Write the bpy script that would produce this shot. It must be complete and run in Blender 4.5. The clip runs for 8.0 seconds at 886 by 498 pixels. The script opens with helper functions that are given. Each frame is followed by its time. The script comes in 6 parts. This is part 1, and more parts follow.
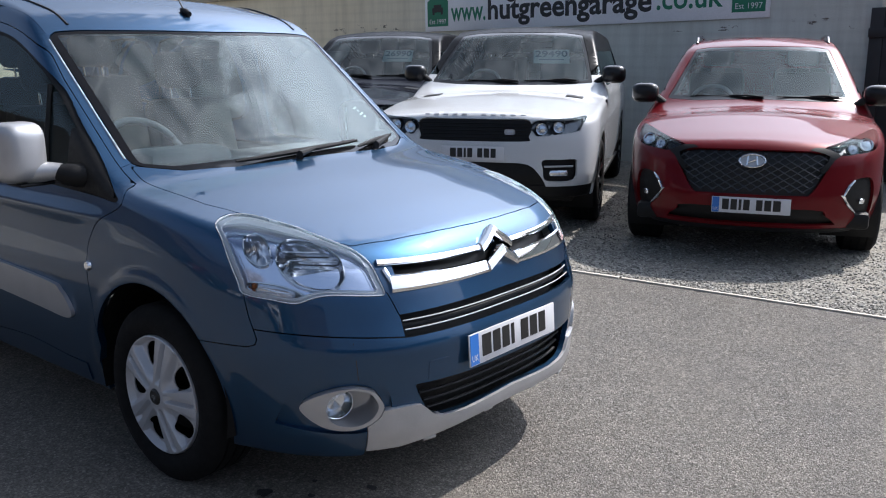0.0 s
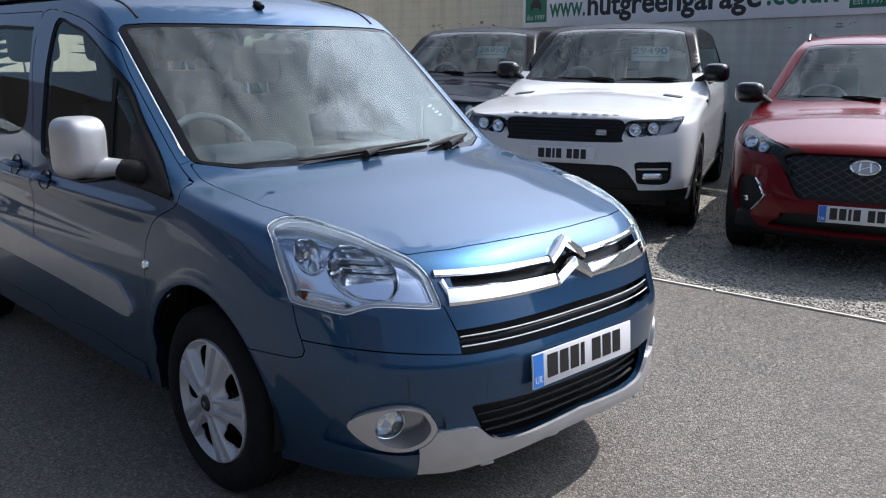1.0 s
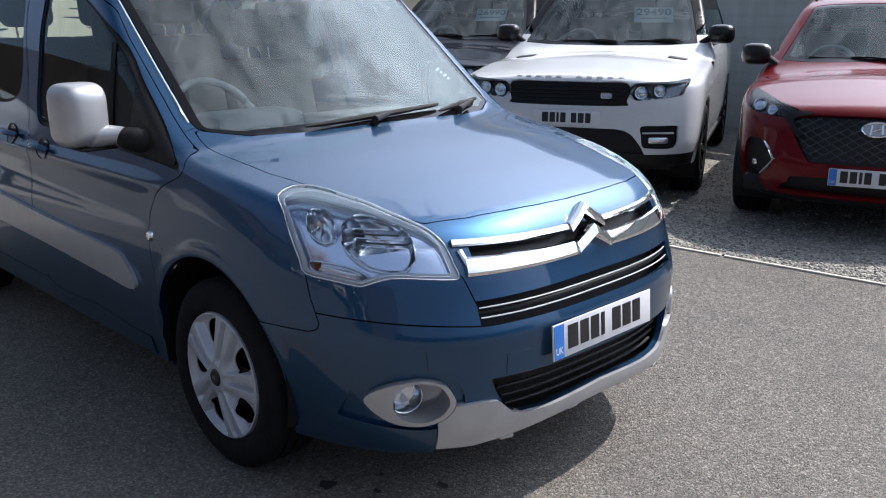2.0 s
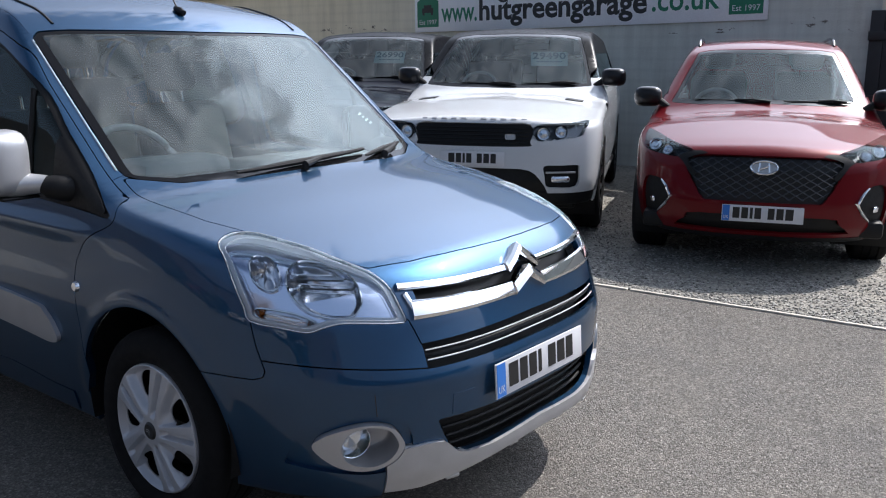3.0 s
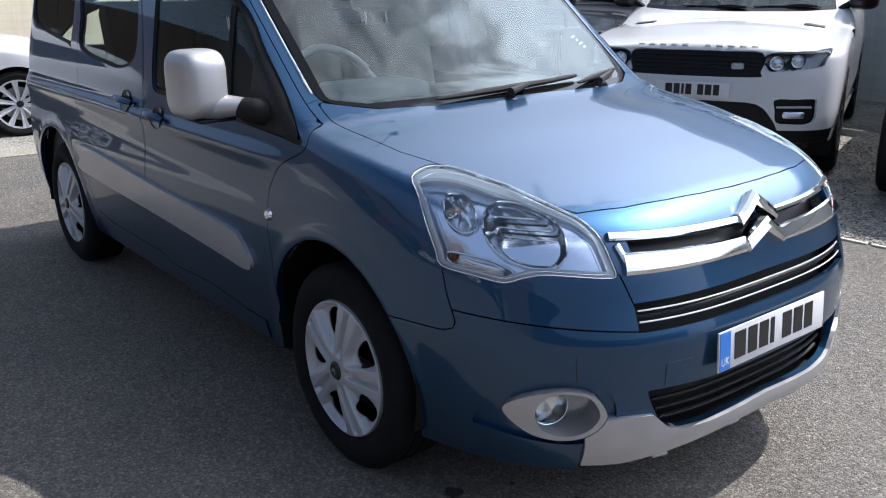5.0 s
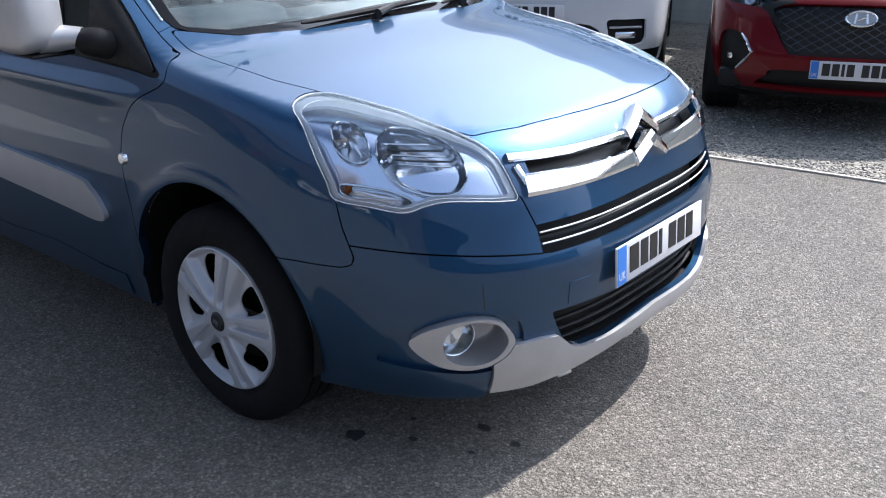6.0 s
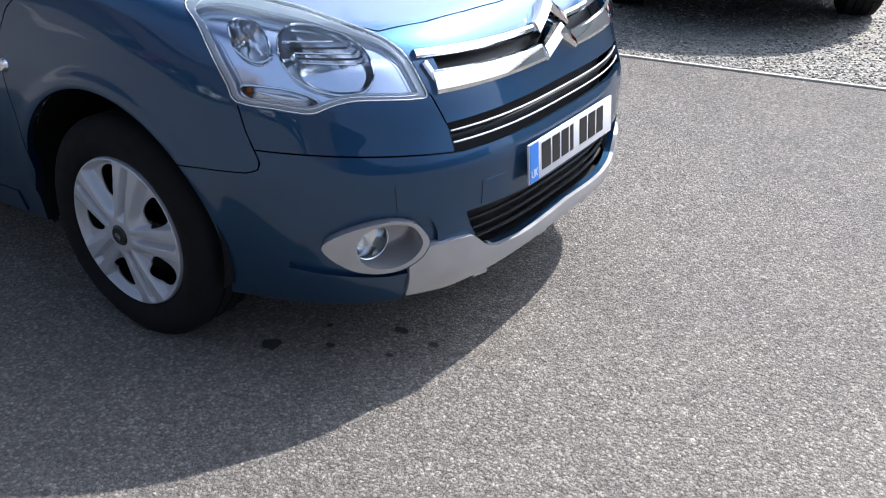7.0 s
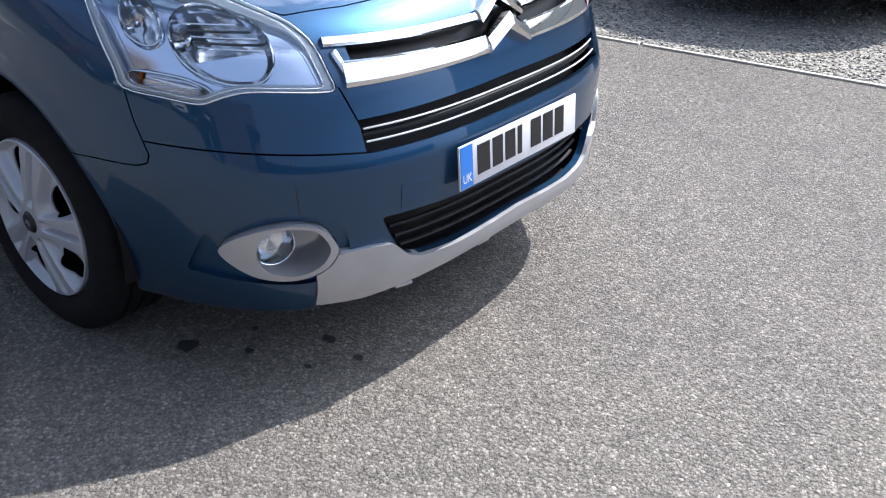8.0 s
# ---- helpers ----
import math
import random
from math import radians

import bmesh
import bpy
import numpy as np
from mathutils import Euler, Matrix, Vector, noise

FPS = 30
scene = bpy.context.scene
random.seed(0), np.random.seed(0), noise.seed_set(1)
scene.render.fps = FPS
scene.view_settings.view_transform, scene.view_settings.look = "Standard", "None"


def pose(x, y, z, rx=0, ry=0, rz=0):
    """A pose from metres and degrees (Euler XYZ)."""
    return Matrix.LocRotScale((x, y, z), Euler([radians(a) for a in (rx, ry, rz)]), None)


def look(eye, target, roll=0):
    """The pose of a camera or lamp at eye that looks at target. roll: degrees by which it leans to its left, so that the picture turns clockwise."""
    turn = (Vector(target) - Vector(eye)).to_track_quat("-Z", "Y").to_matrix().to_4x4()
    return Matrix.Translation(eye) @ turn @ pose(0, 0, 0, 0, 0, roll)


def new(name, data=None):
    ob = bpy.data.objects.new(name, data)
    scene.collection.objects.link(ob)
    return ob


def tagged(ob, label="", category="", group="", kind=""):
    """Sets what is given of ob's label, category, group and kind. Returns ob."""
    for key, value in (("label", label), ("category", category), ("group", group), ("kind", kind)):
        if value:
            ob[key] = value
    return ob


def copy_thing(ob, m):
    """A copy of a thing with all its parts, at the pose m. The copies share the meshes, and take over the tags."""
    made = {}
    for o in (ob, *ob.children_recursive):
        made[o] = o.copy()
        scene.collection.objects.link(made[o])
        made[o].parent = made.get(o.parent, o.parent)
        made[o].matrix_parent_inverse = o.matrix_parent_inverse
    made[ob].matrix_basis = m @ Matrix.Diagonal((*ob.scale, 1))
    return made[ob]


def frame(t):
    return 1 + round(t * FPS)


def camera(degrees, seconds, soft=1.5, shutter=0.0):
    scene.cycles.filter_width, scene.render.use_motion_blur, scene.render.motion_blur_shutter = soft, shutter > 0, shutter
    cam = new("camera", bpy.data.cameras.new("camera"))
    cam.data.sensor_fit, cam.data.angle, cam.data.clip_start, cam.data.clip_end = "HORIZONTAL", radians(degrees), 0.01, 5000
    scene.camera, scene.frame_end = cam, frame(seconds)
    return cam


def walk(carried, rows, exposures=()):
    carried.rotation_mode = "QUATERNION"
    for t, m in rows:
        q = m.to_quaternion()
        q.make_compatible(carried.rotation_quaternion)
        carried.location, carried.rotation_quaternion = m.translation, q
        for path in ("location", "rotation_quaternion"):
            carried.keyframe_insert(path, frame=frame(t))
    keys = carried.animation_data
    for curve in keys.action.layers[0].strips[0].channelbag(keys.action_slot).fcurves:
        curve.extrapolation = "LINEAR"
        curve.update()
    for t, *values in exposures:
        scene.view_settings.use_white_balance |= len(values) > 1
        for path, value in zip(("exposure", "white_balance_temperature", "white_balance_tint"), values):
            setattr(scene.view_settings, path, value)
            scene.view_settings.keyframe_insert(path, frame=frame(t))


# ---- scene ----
cam = camera(53.4, 8.0, soft=1.1)
PATH = [
    (0, (1.796, -2.464, 1.504), (0.556, -0.957, 1.066), -0.1),
    (0.5, (1.771, -2.39, 1.501), (0.509, -0.904, 1.054), 0.1),
    (1, (1.733, -2.229, 1.498), (0.332, -0.873, 1.053), 0.2),
    (1.5, (1.703, -2.158, 1.481), (0.217, -0.912, 0.99), -0.1),
    (2, (1.623, -2.216, 1.486), (0.244, -0.864, 0.966), -0.2),
    (2.2, (1.594, -2.256, 1.495), (0.27, -0.842, 0.995), -0.6),
    (3.3, (1.529, -2.357, 1.513), (0.334, -0.81, 1.089), 0.3),
    (3.5, (1.527, -2.355, 1.513), (0.333, -0.805, 1.099), 0.1),
    (4, (1.516, -2.34, 1.513), (0.305, -0.811, 1.073), 0.3),
    (4.1, (1.498, -2.318, 1.514), (0.269, -0.806, 1.063), 0.3),
    (4.2, (1.503, -2.323, 1.514), (0.21, -0.876, 1.03), 0.3),
    (4.5, (1.406, -2.21, 1.485), (-0.034, -0.924, 0.964), 0.1),
    (4.7, (1.37, -2.139, 1.481), (-0.138, -0.946, 0.929), 0.0),
    (5.8, (1.118, -2.176, 1.43), (-0.179, -0.828, 0.721), -0.2),
    (6, (1.109, -2.193, 1.424), (-0.081, -0.76, 0.695), -0.5),
    (6.5, (1.114, -2.194, 1.389), (0.094, -0.691, 0.55), 0.7),
    (7, (1.096, -2.168, 1.39), (0.111, -0.688, 0.473), -0.1),
    (7.5, (1.176, -2.007, 1.373), (0.251, -0.517, 0.41), 0.6),
    (8, (1.26, -1.777, 1.361), (0.165, -0.405, 0.402), 0.7),
]
walk(cam, [(t, look(eye, target, roll)) for t, eye, target, roll in PATH],
     exposures=[(0.0, 0.34, 6030, 14), (2.4, 0.40, 6030, 14), (3.4, 0.22, 6030, 14), (4.1, 0.26, 6030, 14), (4.6, 0.34, 6030, 14), (5.9, 0.86, 5900, 14), (6.5, 0.84, 5900, 14), (8.0, 0.86, 5900, 14)])

# ---- light ----
SUN_AZIMUTH, SUN_HEIGHT = radians(15), radians(50)
SUN_DIR = Vector((math.sin(SUN_AZIMUTH) * math.cos(SUN_HEIGHT), math.cos(SUN_AZIMUTH) * math.cos(SUN_HEIGHT), math.sin(SUN_HEIGHT)))


def sky_with_clouds():
    world = bpy.data.worlds.new("sky")
    scene.world = world
    world.use_nodes = True
    t = world.node_tree
    back = t.nodes["Background"]
    sky = t.nodes.new("ShaderNodeTexSky")
    sky.sky_type, sky.sun_disc = "NISHITA", False
    sky.sun_elevation, sky.sun_rotation = SUN_HEIGHT, SUN_AZIMUTH
    where = t.nodes.new("ShaderNodeTexCoord")

    def calc(kind, a, b):
        n = t.nodes.new("ShaderNodeMath")
        n.operation = kind
        for i, v in enumerate((a, b)):
            if isinstance(v, (int, float)):
                n.inputs[i].default_value = v
            else:
                t.links.new(v, n.inputs[i])
        return n.outputs[0]

    axes = t.nodes.new("ShaderNodeSeparateXYZ")
    t.links.new(where.outputs["Generated"], axes.inputs[0])
    high = calc("ARCSINE", axes.outputs[2], 0.0)
    round_it = calc("ARCTAN2", axes.outputs[0], axes.outputs[1])
    # wisps drawn out along a slant
    flat = t.nodes.new("ShaderNodeCombineXYZ")
    t.links.new(calc("ADD", calc("MULTIPLY", round_it, 1.5), calc("MULTIPLY", high, 2.4)), flat.inputs[0])
    t.links.new(calc("SUBTRACT", calc("MULTIPLY", round_it, 7.0), calc("MULTIPLY", high, 4.2)), flat.inputs[1])
    noise_tex = t.nodes.new("ShaderNodeTexNoise")
    noise_tex.inputs["Scale"].default_value, noise_tex.inputs["Detail"].default_value = 2.1, 7.0
    noise_tex.inputs["Roughness"].default_value, noise_tex.inputs["Distortion"].default_value = 0.60, 0.35
    t.links.new(flat.outputs[0], noise_tex.inputs["Vector"])
    ramp = t.nodes.new("ShaderNodeValToRGB")
    ramp.color_ramp.elements[0].position, ramp.color_ramp.elements[1].position = 0.42, 0.66
    ramp.color_ramp.elements[1].color = (0.9, 0.9, 0.9, 1)
    # the cover thins out towards the zenith
    t.links.new(calc("ADD", calc("ADD", noise_tex.outputs["Fac"], calc("MULTIPLY", axes.outputs[0], 0.10)), calc("MULTIPLY", calc("SUBTRACT", 0.93, high), 1.15)), ramp.inputs[0])
    # haze and clouds both shine where they lie near the sun
    dot = t.nodes.new("ShaderNodeVectorMath")
    dot.operation = "DOT_PRODUCT"
    t.links.new(where.outputs["Generated"], dot.inputs[0])
    dot.inputs[1].default_value = SUN_DIR
    near = calc("MAXIMUM", dot.outputs["Value"], 0.0)
    haze = calc("MULTIPLY", calc("POWER", near, 5.0), 26.0)
    light = calc("MULTIPLY", calc("POWER", near, 4.0), 100.0)

    def tinted(value, color):
        c = t.nodes.new("ShaderNodeCombineXYZ")
        for i in range(3):
            t.links.new(calc("MULTIPLY", value, color[i]), c.inputs[i])
        return c.outputs[0]

    hazy = t.nodes.new("ShaderNodeVectorMath")
    hazy.operation = "ADD"
    t.links.new(sky.outputs[0], hazy.inputs[0])
    t.links.new(tinted(haze, (0.86, 0.97, 1.08)), hazy.inputs[1])
    mix = t.nodes.new("ShaderNodeMix")
    mix.data_type = "RGBA"
    t.links.new(ramp.outputs[0], mix.inputs[0])
    t.links.new(hazy.outputs[0], mix.inputs[6])
    veil = t.nodes.new("ShaderNodeVectorMath")
    veil.operation = "ADD"
    t.links.new(tinted(light, (0.97, 1.01, 1.08)), veil.inputs[0])
    veil.inputs[1].default_value = (4.9, 6.4, 8.7)
    t.links.new(veil.outputs[0], mix.inputs[7])
    t.links.new(mix.outputs[2], back.inputs["Color"])
    back.inputs["Strength"].default_value = 0.042


sky_with_clouds()
sun = new("sun", bpy.data.lights.new("sun", "SUN"))
sun.data.energy, sun.data.angle, sun.data.color = 5.0, radians(0.53), (1.0, 0.93, 0.82)
sun.matrix_world = look(SUN_DIR * 30, (0, 0, 0))


# ---- materials ----
def shader(name, color, rough=0.5, metal=0.0, **more):
    m = bpy.data.materials.new(name)
    m.use_nodes = True
    b = m.node_tree.nodes["Principled BSDF"]
    b.inputs["Base Color"].default_value = (*color, 1)
    b.inputs["Roughness"].default_value = rough
    b.inputs["Metallic"].default_value = metal
    for k, v in more.items():
        b.inputs[k.replace("_", " ")].default_value = v
    return m


def node(m, kind, **inputs):
    n = m.node_tree.nodes.new(kind)
    for k, v in inputs.items():
        k = k.replace("_", " ")
        if isinstance(v, bpy.types.NodeSocket):
            m.node_tree.links.new(v, n.inputs[k])
        else:
            n.inputs[k].default_value = v
    return n


def place_of(m):
    return m.node_tree.nodes.new("ShaderNodeTexCoord").outputs["Object"]


def ramp(m, fac, stops):
    n = m.node_tree.nodes.new("ShaderNodeValToRGB")
    e = n.color_ramp.elements
    while len(e) < len(stops):
        e.new(0.5)
    for el, (pos, col) in zip(e, stops):
        el.position, el.color = pos, (*(col if isinstance(col, tuple) else (col,) * 3), 1)
    m.node_tree.links.new(fac, n.inputs[0])
    return n.outputs[0]


def blend(m, kind, fac, a, b):
    n = m.node_tree.nodes.new("ShaderNodeMix")
    n.data_type, n.blend_type = "RGBA", kind
    for i, v in ((0, fac), (6, a), (7, b)):
        if isinstance(v, bpy.types.NodeSocket):
            m.node_tree.links.new(v, n.inputs[i])
        else:
            n.inputs[i].default_value = v if i == 0 else (*v, 1)
    return n.outputs[2]


def feed(m, **sockets):
    b = m.node_tree.nodes["Principled BSDF"]
    for k, v in sockets.items():
        m.node_tree.links.new(v, b.inputs[k.replace("_", " ")])
    return m


def bumped(m, height, strength=0.3, distance=0.002):
    n = node(m, "ShaderNodeBump", Strength=strength, Distance=distance, Height=height)
    return feed(m, Normal=n.outputs[0])


def noise_of(m, scale, detail=4.0, rough=0.55):
    return node(m, "ShaderNodeTexNoise", Vector=place_of(m), Scale=scale, Detail=detail, Roughness=rough).outputs["Fac"]


def car_paint(name, color, metal=0.55, rough=0.38, dust_haze=0.06, clear=1.45):
    m = shader(name, color, rough, metal, Coat_Weight=1.0, Coat_Roughness=0.025, Coat_IOR=clear, IOR=clear)
    flakes = node(m, "ShaderNodeTexVoronoi", Vector=place_of(m), Scale=1400.0).outputs["Color"]
    grain = ramp(m, flakes, [(0.0, tuple(c * 0.75 for c in color)), (1.0, tuple(min(1, c * 1.3) for c in color))])
    film = ramp(m, noise_of(m, 5.0, 8.0, 0.65), [(0.45, 0.0), (0.8, dust_haze)])
    feed(m, Base_Color=blend(m, "MIX", film, grain, (0.42, 0.40, 0.37)))
    feed(m, Coat_Roughness=ramp(m, noise_of(m, 3.0, 6.0), [(0.3, 0.006), (0.75, 0.03)]))
    return m


def clear_glass(name, tint=(0.70, 0.79, 0.76), gloss=1.0, ior=1.62, dust_haze=0.0):
    m = bpy.data.materials.new(name)
    m.use_nodes = True
    t = m.node_tree
    t.nodes.remove(t.nodes["Principled BSDF"])
    see = node(m, "ShaderNodeBsdfTransparent", Color=(*tint, 1))
    shine = node(m, "ShaderNodeBsdfGlossy", Color=(gloss * 0.84, gloss * 0.95, gloss * 0.94, 1), Roughness=0.012)
    fres = node(m, "ShaderNodeFresnel", IOR=ior)
    mix = t.nodes.new("ShaderNodeMixShader")
    t.links.new(fres.outputs[0], mix.inputs[0])
    t.links.new(shine.outputs[0], mix.inputs[2])
    # slanting pale streaks put the haze of reflected clouds into the glass colour
    if dust_haze:
        streaked = node(m, "ShaderNodeMapping", Vector=place_of(m), Scale=(3.0, 9.0, 3.0), Rotation=(0.0, 0.5, 0.9))
        film = ramp(m, node(m, "ShaderNodeTexNoise", Vector=streaked.outputs[0], Scale=1.4, Detail=7.0, Roughness=0.62, Distortion=0.5).outputs["Fac"], [(0.40, dust_haze * 0.15), (0.62, dust_haze * 1.15)])
        haze_white = node(m, "ShaderNodeBsdfDiffuse", Color=(0.62, 0.64, 0.63, 1))
        hazed = t.nodes.new("ShaderNodeMixShader")
        t.links.new(film, hazed.inputs[0])
        t.links.new(see.outputs[0], hazed.inputs[1])
        t.links.new(haze_white.outputs[0], hazed.inputs[2])
        see = hazed
    t.links.new(see.outputs[0], mix.inputs[1])
    t.links.new(mix.outputs[0], t.nodes["Material Output"].inputs[0])
    return m


def worn(name, color, rough=0.5, metal=0.0, spread=0.18, scale=14.0, bump=0.1, **more):
    """A surface with fine grain and larger uneven patches."""
    m = shader(name, color, rough, metal, **more)
    big = ramp(m, noise_of(m, scale, 7.0, 0.6), [(0.25, tuple(c * (1 - spread) for c in color)), (0.75, tuple(min(1, c * (1 + spread)) for c in color))])
    fine = noise_of(m, scale * 40, 3.0)
    feed(m, Base_Color=blend(m, "MULTIPLY", 0.5, big, ramp(m, fine, [(0.2, 0.72), (0.8, 1.0)])))
    feed(m, Roughness=ramp(m, noise_of(m, scale * 2, 5.0), [(0.3, max(0.02, rough - 0.08)), (0.7, min(1, rough + 0.1))]))
    if bump:
        bumped(m, fine, bump, 0.001)
    return m


PAINT_BLUE = car_paint("blue_metallic_paint", (0.0115, 0.058, 0.134), 0.84, 0.41, 0.002, 1.52)
PAINT_WHITE = car_paint("white_car_paint", (0.55, 0.56, 0.57), 0.0, 0.45)
PAINT_RED = car_paint("red_car_paint", (0.115, 0.0026, 0.006), 0.15, 0.40, 0.004, 1.22)
PAINT_NAVY = car_paint("dark_navy_paint", (0.004, 0.005, 0.010), 0.0, 0.45, 0.002, 1.08)
BLACK_GLOSS = car_paint("gloss_black", (0.006, 0.006, 0.007), 0.0, 0.3, 0.004, 1.27)
ROOF_BLACK = worn("black_roof_paint", (0.007, 0.007, 0.008), 0.32, 0.0, 0.2, 12.0, 0.0, IOR=1.18)
FRIT = shader("black_glass_border", (0.006, 0.006, 0.007), 0.06, 0.0, IOR=1.24)
RUBBER = worn("tyre_rubber", (0.0075, 0.0075, 0.008), 0.85, 0.0, 0.3, 20.0, 0.3, IOR=1.3)
BLACK_PLASTIC = worn("black_plastic", (0.0075, 0.0075, 0.008), 0.55, 0.0, 0.25, 30.0, 0.2, IOR=1.35)


def cabin(name, color, rough):
    """Plain cabin surfaces, faintly uneven in tone."""
    m = shader(name, color, rough)
    return feed(m, Base_Color=ramp(m, noise_of(m, 5.0, 3.0), [(0.3, tuple(c * 0.8 for c in color)), (0.7, tuple(c * 1.2 for c in color))]))


GREY_TRIM = cabin("grey_cabin_trim", (0.09, 0.095, 0.10), 0.75)
SEAT_CLOTH = cabin("dark_seat_cloth", (0.035, 0.038, 0.042), 0.9)
PALE_TRIM = cabin("pale_grey_trim", (0.34, 0.36, 0.36), 0.6)
SILVER = worn("silver_painted_plastic", (0.50, 0.50, 0.51), 0.36, 0.55, 0.08, 12.0, 0.05, Coat_Weight=0.4)
ALLOY = worn("silver_wheel_paint", (0.52, 0.53, 0.56), 0.40, 0.35, 0.03, 9.0, 0.0, Coat_Weight=0.3)
CHROME = shader("chrome", (0.86, 0.87, 0.88), 0.06, 1.0)
feed(CHROME, Roughness=ramp(CHROME, noise_of(CHROME, 30.0), [(0.3, 0.03), (0.8, 0.12)]))
MIRRORED = shader("bright_reflector", (0.90, 0.92, 0.96), 0.20, 1.0)
LAMP_SILVER = shader("pale_lamp_housing", (0.92, 0.94, 0.98), 0.22, 0.40, Coat_Weight=0.6)
feed(LAMP_SILVER, Roughness=ramp(LAMP_SILVER, noise_of(LAMP_SILVER, 24.0, 2.0), [(0.3, 0.14), (0.7, 0.34)]))
LENS_BORDER = shader("milky_lens_border", (0.90, 0.92, 0.96), 0.14, 0.0, Coat_Weight=1.0, IOR=1.5, Alpha=0.85)
# silver plastic; the blue of the reflected sky is put into its tint
LAMP_SKY = shader("sky_tinted_reflector", (0.76, 0.83, 1.0), 0.13, 0.9)
bumped(LAMP_SKY, noise_of(LAMP_SKY, 9.0, 1.0), 0.25, 0.02)
LAMP_GREY = shader("grey_lamp_housing", (0.20, 0.21, 0.23), 0.22, 0.6)
DARK_CHROME = shader("dark_chrome", (0.07, 0.072, 0.078), 0.25, 1.0)
LENS_EDGE = shader("frosted_lens_edge", (0.93, 0.95, 0.98), 0.12, 0.35, Coat_Weight=1.0)
WHITE_PLASTIC = worn("white_plate", (0.64, 0.64, 0.66), 0.4, 0.0, 0.05, 20.0, 0.0)
PLATE_BLUE = shader("plate_blue_band", (0.03, 0.16, 0.52), 0.4)
INK = shader("black_ink", (0.01, 0.01, 0.01), 0.45)
ORANGE = shader("amber_lens", (0.55, 0.12, 0.01), 0.2)
RED_LENS = shader("red_lens", (0.45, 0.01, 0.01), 0.2)
GLASS = clear_glass("car_glass", (0.80, 0.88, 0.86), 1.0, 1.55, 0.085)
SIDE_GLASS = clear_glass("side_glass", (0.88, 0.95, 0.93), 1.0, 1.36)
LENS = clear_glass("lamp_lens", (0.96, 0.97, 0.98), 1.0, 1.5)
LENS_DULL = clear_glass("weathered_lamp_lens", (0.90, 0.92, 0.93), 0.8, 1.25)
# card and ink toned together, putting the windscreen's reflection into their colours
CARD = worn("price_card", (0.40, 0.52, 0.52), 0.6, 0.0, 0.05, 20.0, 0.0)
CARD_INK = shader("glare_paled_ink", (0.07, 0.14, 0.17), 0.6)


def asphalt():
    """Rounded stones set in worn tar, with broader stains."""
    m = shader("worn_asphalt", (0.17, 0.17, 0.17), 0.85)
    at = place_of(m)
    drift = node(m, "ShaderNodeTexNoise", Vector=at, Scale=60.0, Detail=2.0).outputs["Color"]
    bent = node(m, "ShaderNodeVectorMath")
    bent.operation = "MULTIPLY_ADD"
    m.node_tree.links.new(drift, bent.inputs[0])
    bent.inputs[1].default_value = (0.008, 0.008, 0.0)
    m.node_tree.links.new(at, bent.inputs[2])
    stones = node(m, "ShaderNodeTexVoronoi", Vector=bent.outputs[0], Scale=118.0, Randomness=1.0)
    small = node(m, "ShaderNodeTexVoronoi", Vector=bent.outputs[0], Scale=290.0, Randomness=1.0)
    one = node(m, "ShaderNodeSeparateColor", Color=stones.outputs["Color"])
    chips = ramp(m, one.outputs[0], [(0.0, (0.170, 0.155, 0.136)), (0.5, (0.236, 0.217, 0.191)), (0.85, (0.290, 0.267, 0.234)), (1.0, (0.40, 0.370, 0.32))])
    tar = ramp(m, stones.outputs["Distance"], [(0.34, 1.0), (0.75, 0.66)])
    base = blend(m, "MULTIPLY", 1.0, chips, tar)
    stains = ramp(m, node(m, "ShaderNodeTexNoise", Vector=at, Scale=1.3, Detail=9.0, Roughness=0.68).outputs["Fac"], [(0.30, (0.80, 0.80, 0.82)), (0.5, (0.97, 0.965, 0.95)), (0.75, (1.12, 1.10, 1.06))])
    base = blend(m, "MULTIPLY", 1.0, base, stains)
    mottle = ramp(m, node(m, "ShaderNodeTexNoise", Vector=at, Scale=17.0, Detail=6.0, Roughness=0.7).outputs["Fac"], [(0.3, 0.84), (0.7, 1.12)])
    base = blend(m, "MULTIPLY", 1.0, base, mottle)
    feed(m, Base_Color=base)

    def calc(kind, a, b):
        n = node(m, "ShaderNodeMath")
        n.operation = kind
        for i, v in enumerate((a, b)):
            if isinstance(v, bpy.types.NodeSocket):
                m.node_tree.links.new(v, n.inputs[i])
            else:
                n.inputs[i].default_value = v
        return n.outputs[0]

    dome = calc("SUBTRACT", 1.0, calc("POWER", stones.outputs["Distance"], 1.6))
    height = calc("MULTIPLY", dome, calc("ADD", 0.35, one.outputs[1]))
    height = calc("SUBTRACT", height, calc("MULTIPLY", small.outputs["Distance"], 0.25))
    ridges = node(m, "ShaderNodeTexNoise", Vector=at, Scale=150.0, Detail=3.0, Roughness=0.6, Distortion=0.8).outputs["Fac"]
    worn_flat = ramp(m, ridges, [(0.44, 0.0), (0.53, 1.0)])
    height = calc("ADD", calc("MULTIPLY", height, 0.6), calc("MULTIPLY", worn_flat, 0.9))
    return bumped(m, height, 1.0, 0.0090)


def pebbly(name, dark, mid, light):
    m = shader(name, mid, 0.9)
    at = place_of(m)
    info = node(m, "ShaderNodeNewGeometry").outputs["Random Per Island"]
    tone = ramp(m, info, [(0.0, dark), (0.5, mid), (1.0, light)])
    grain = ramp(m, node(m, "ShaderNodeTexNoise", Vector=at, Scale=120.0, Detail=4.0).outputs["Fac"], [(0.3, 0.75), (0.7, 1.1)])
    return feed(m, Base_Color=blend(m, "MULTIPLY", 1.0, tone, grain))


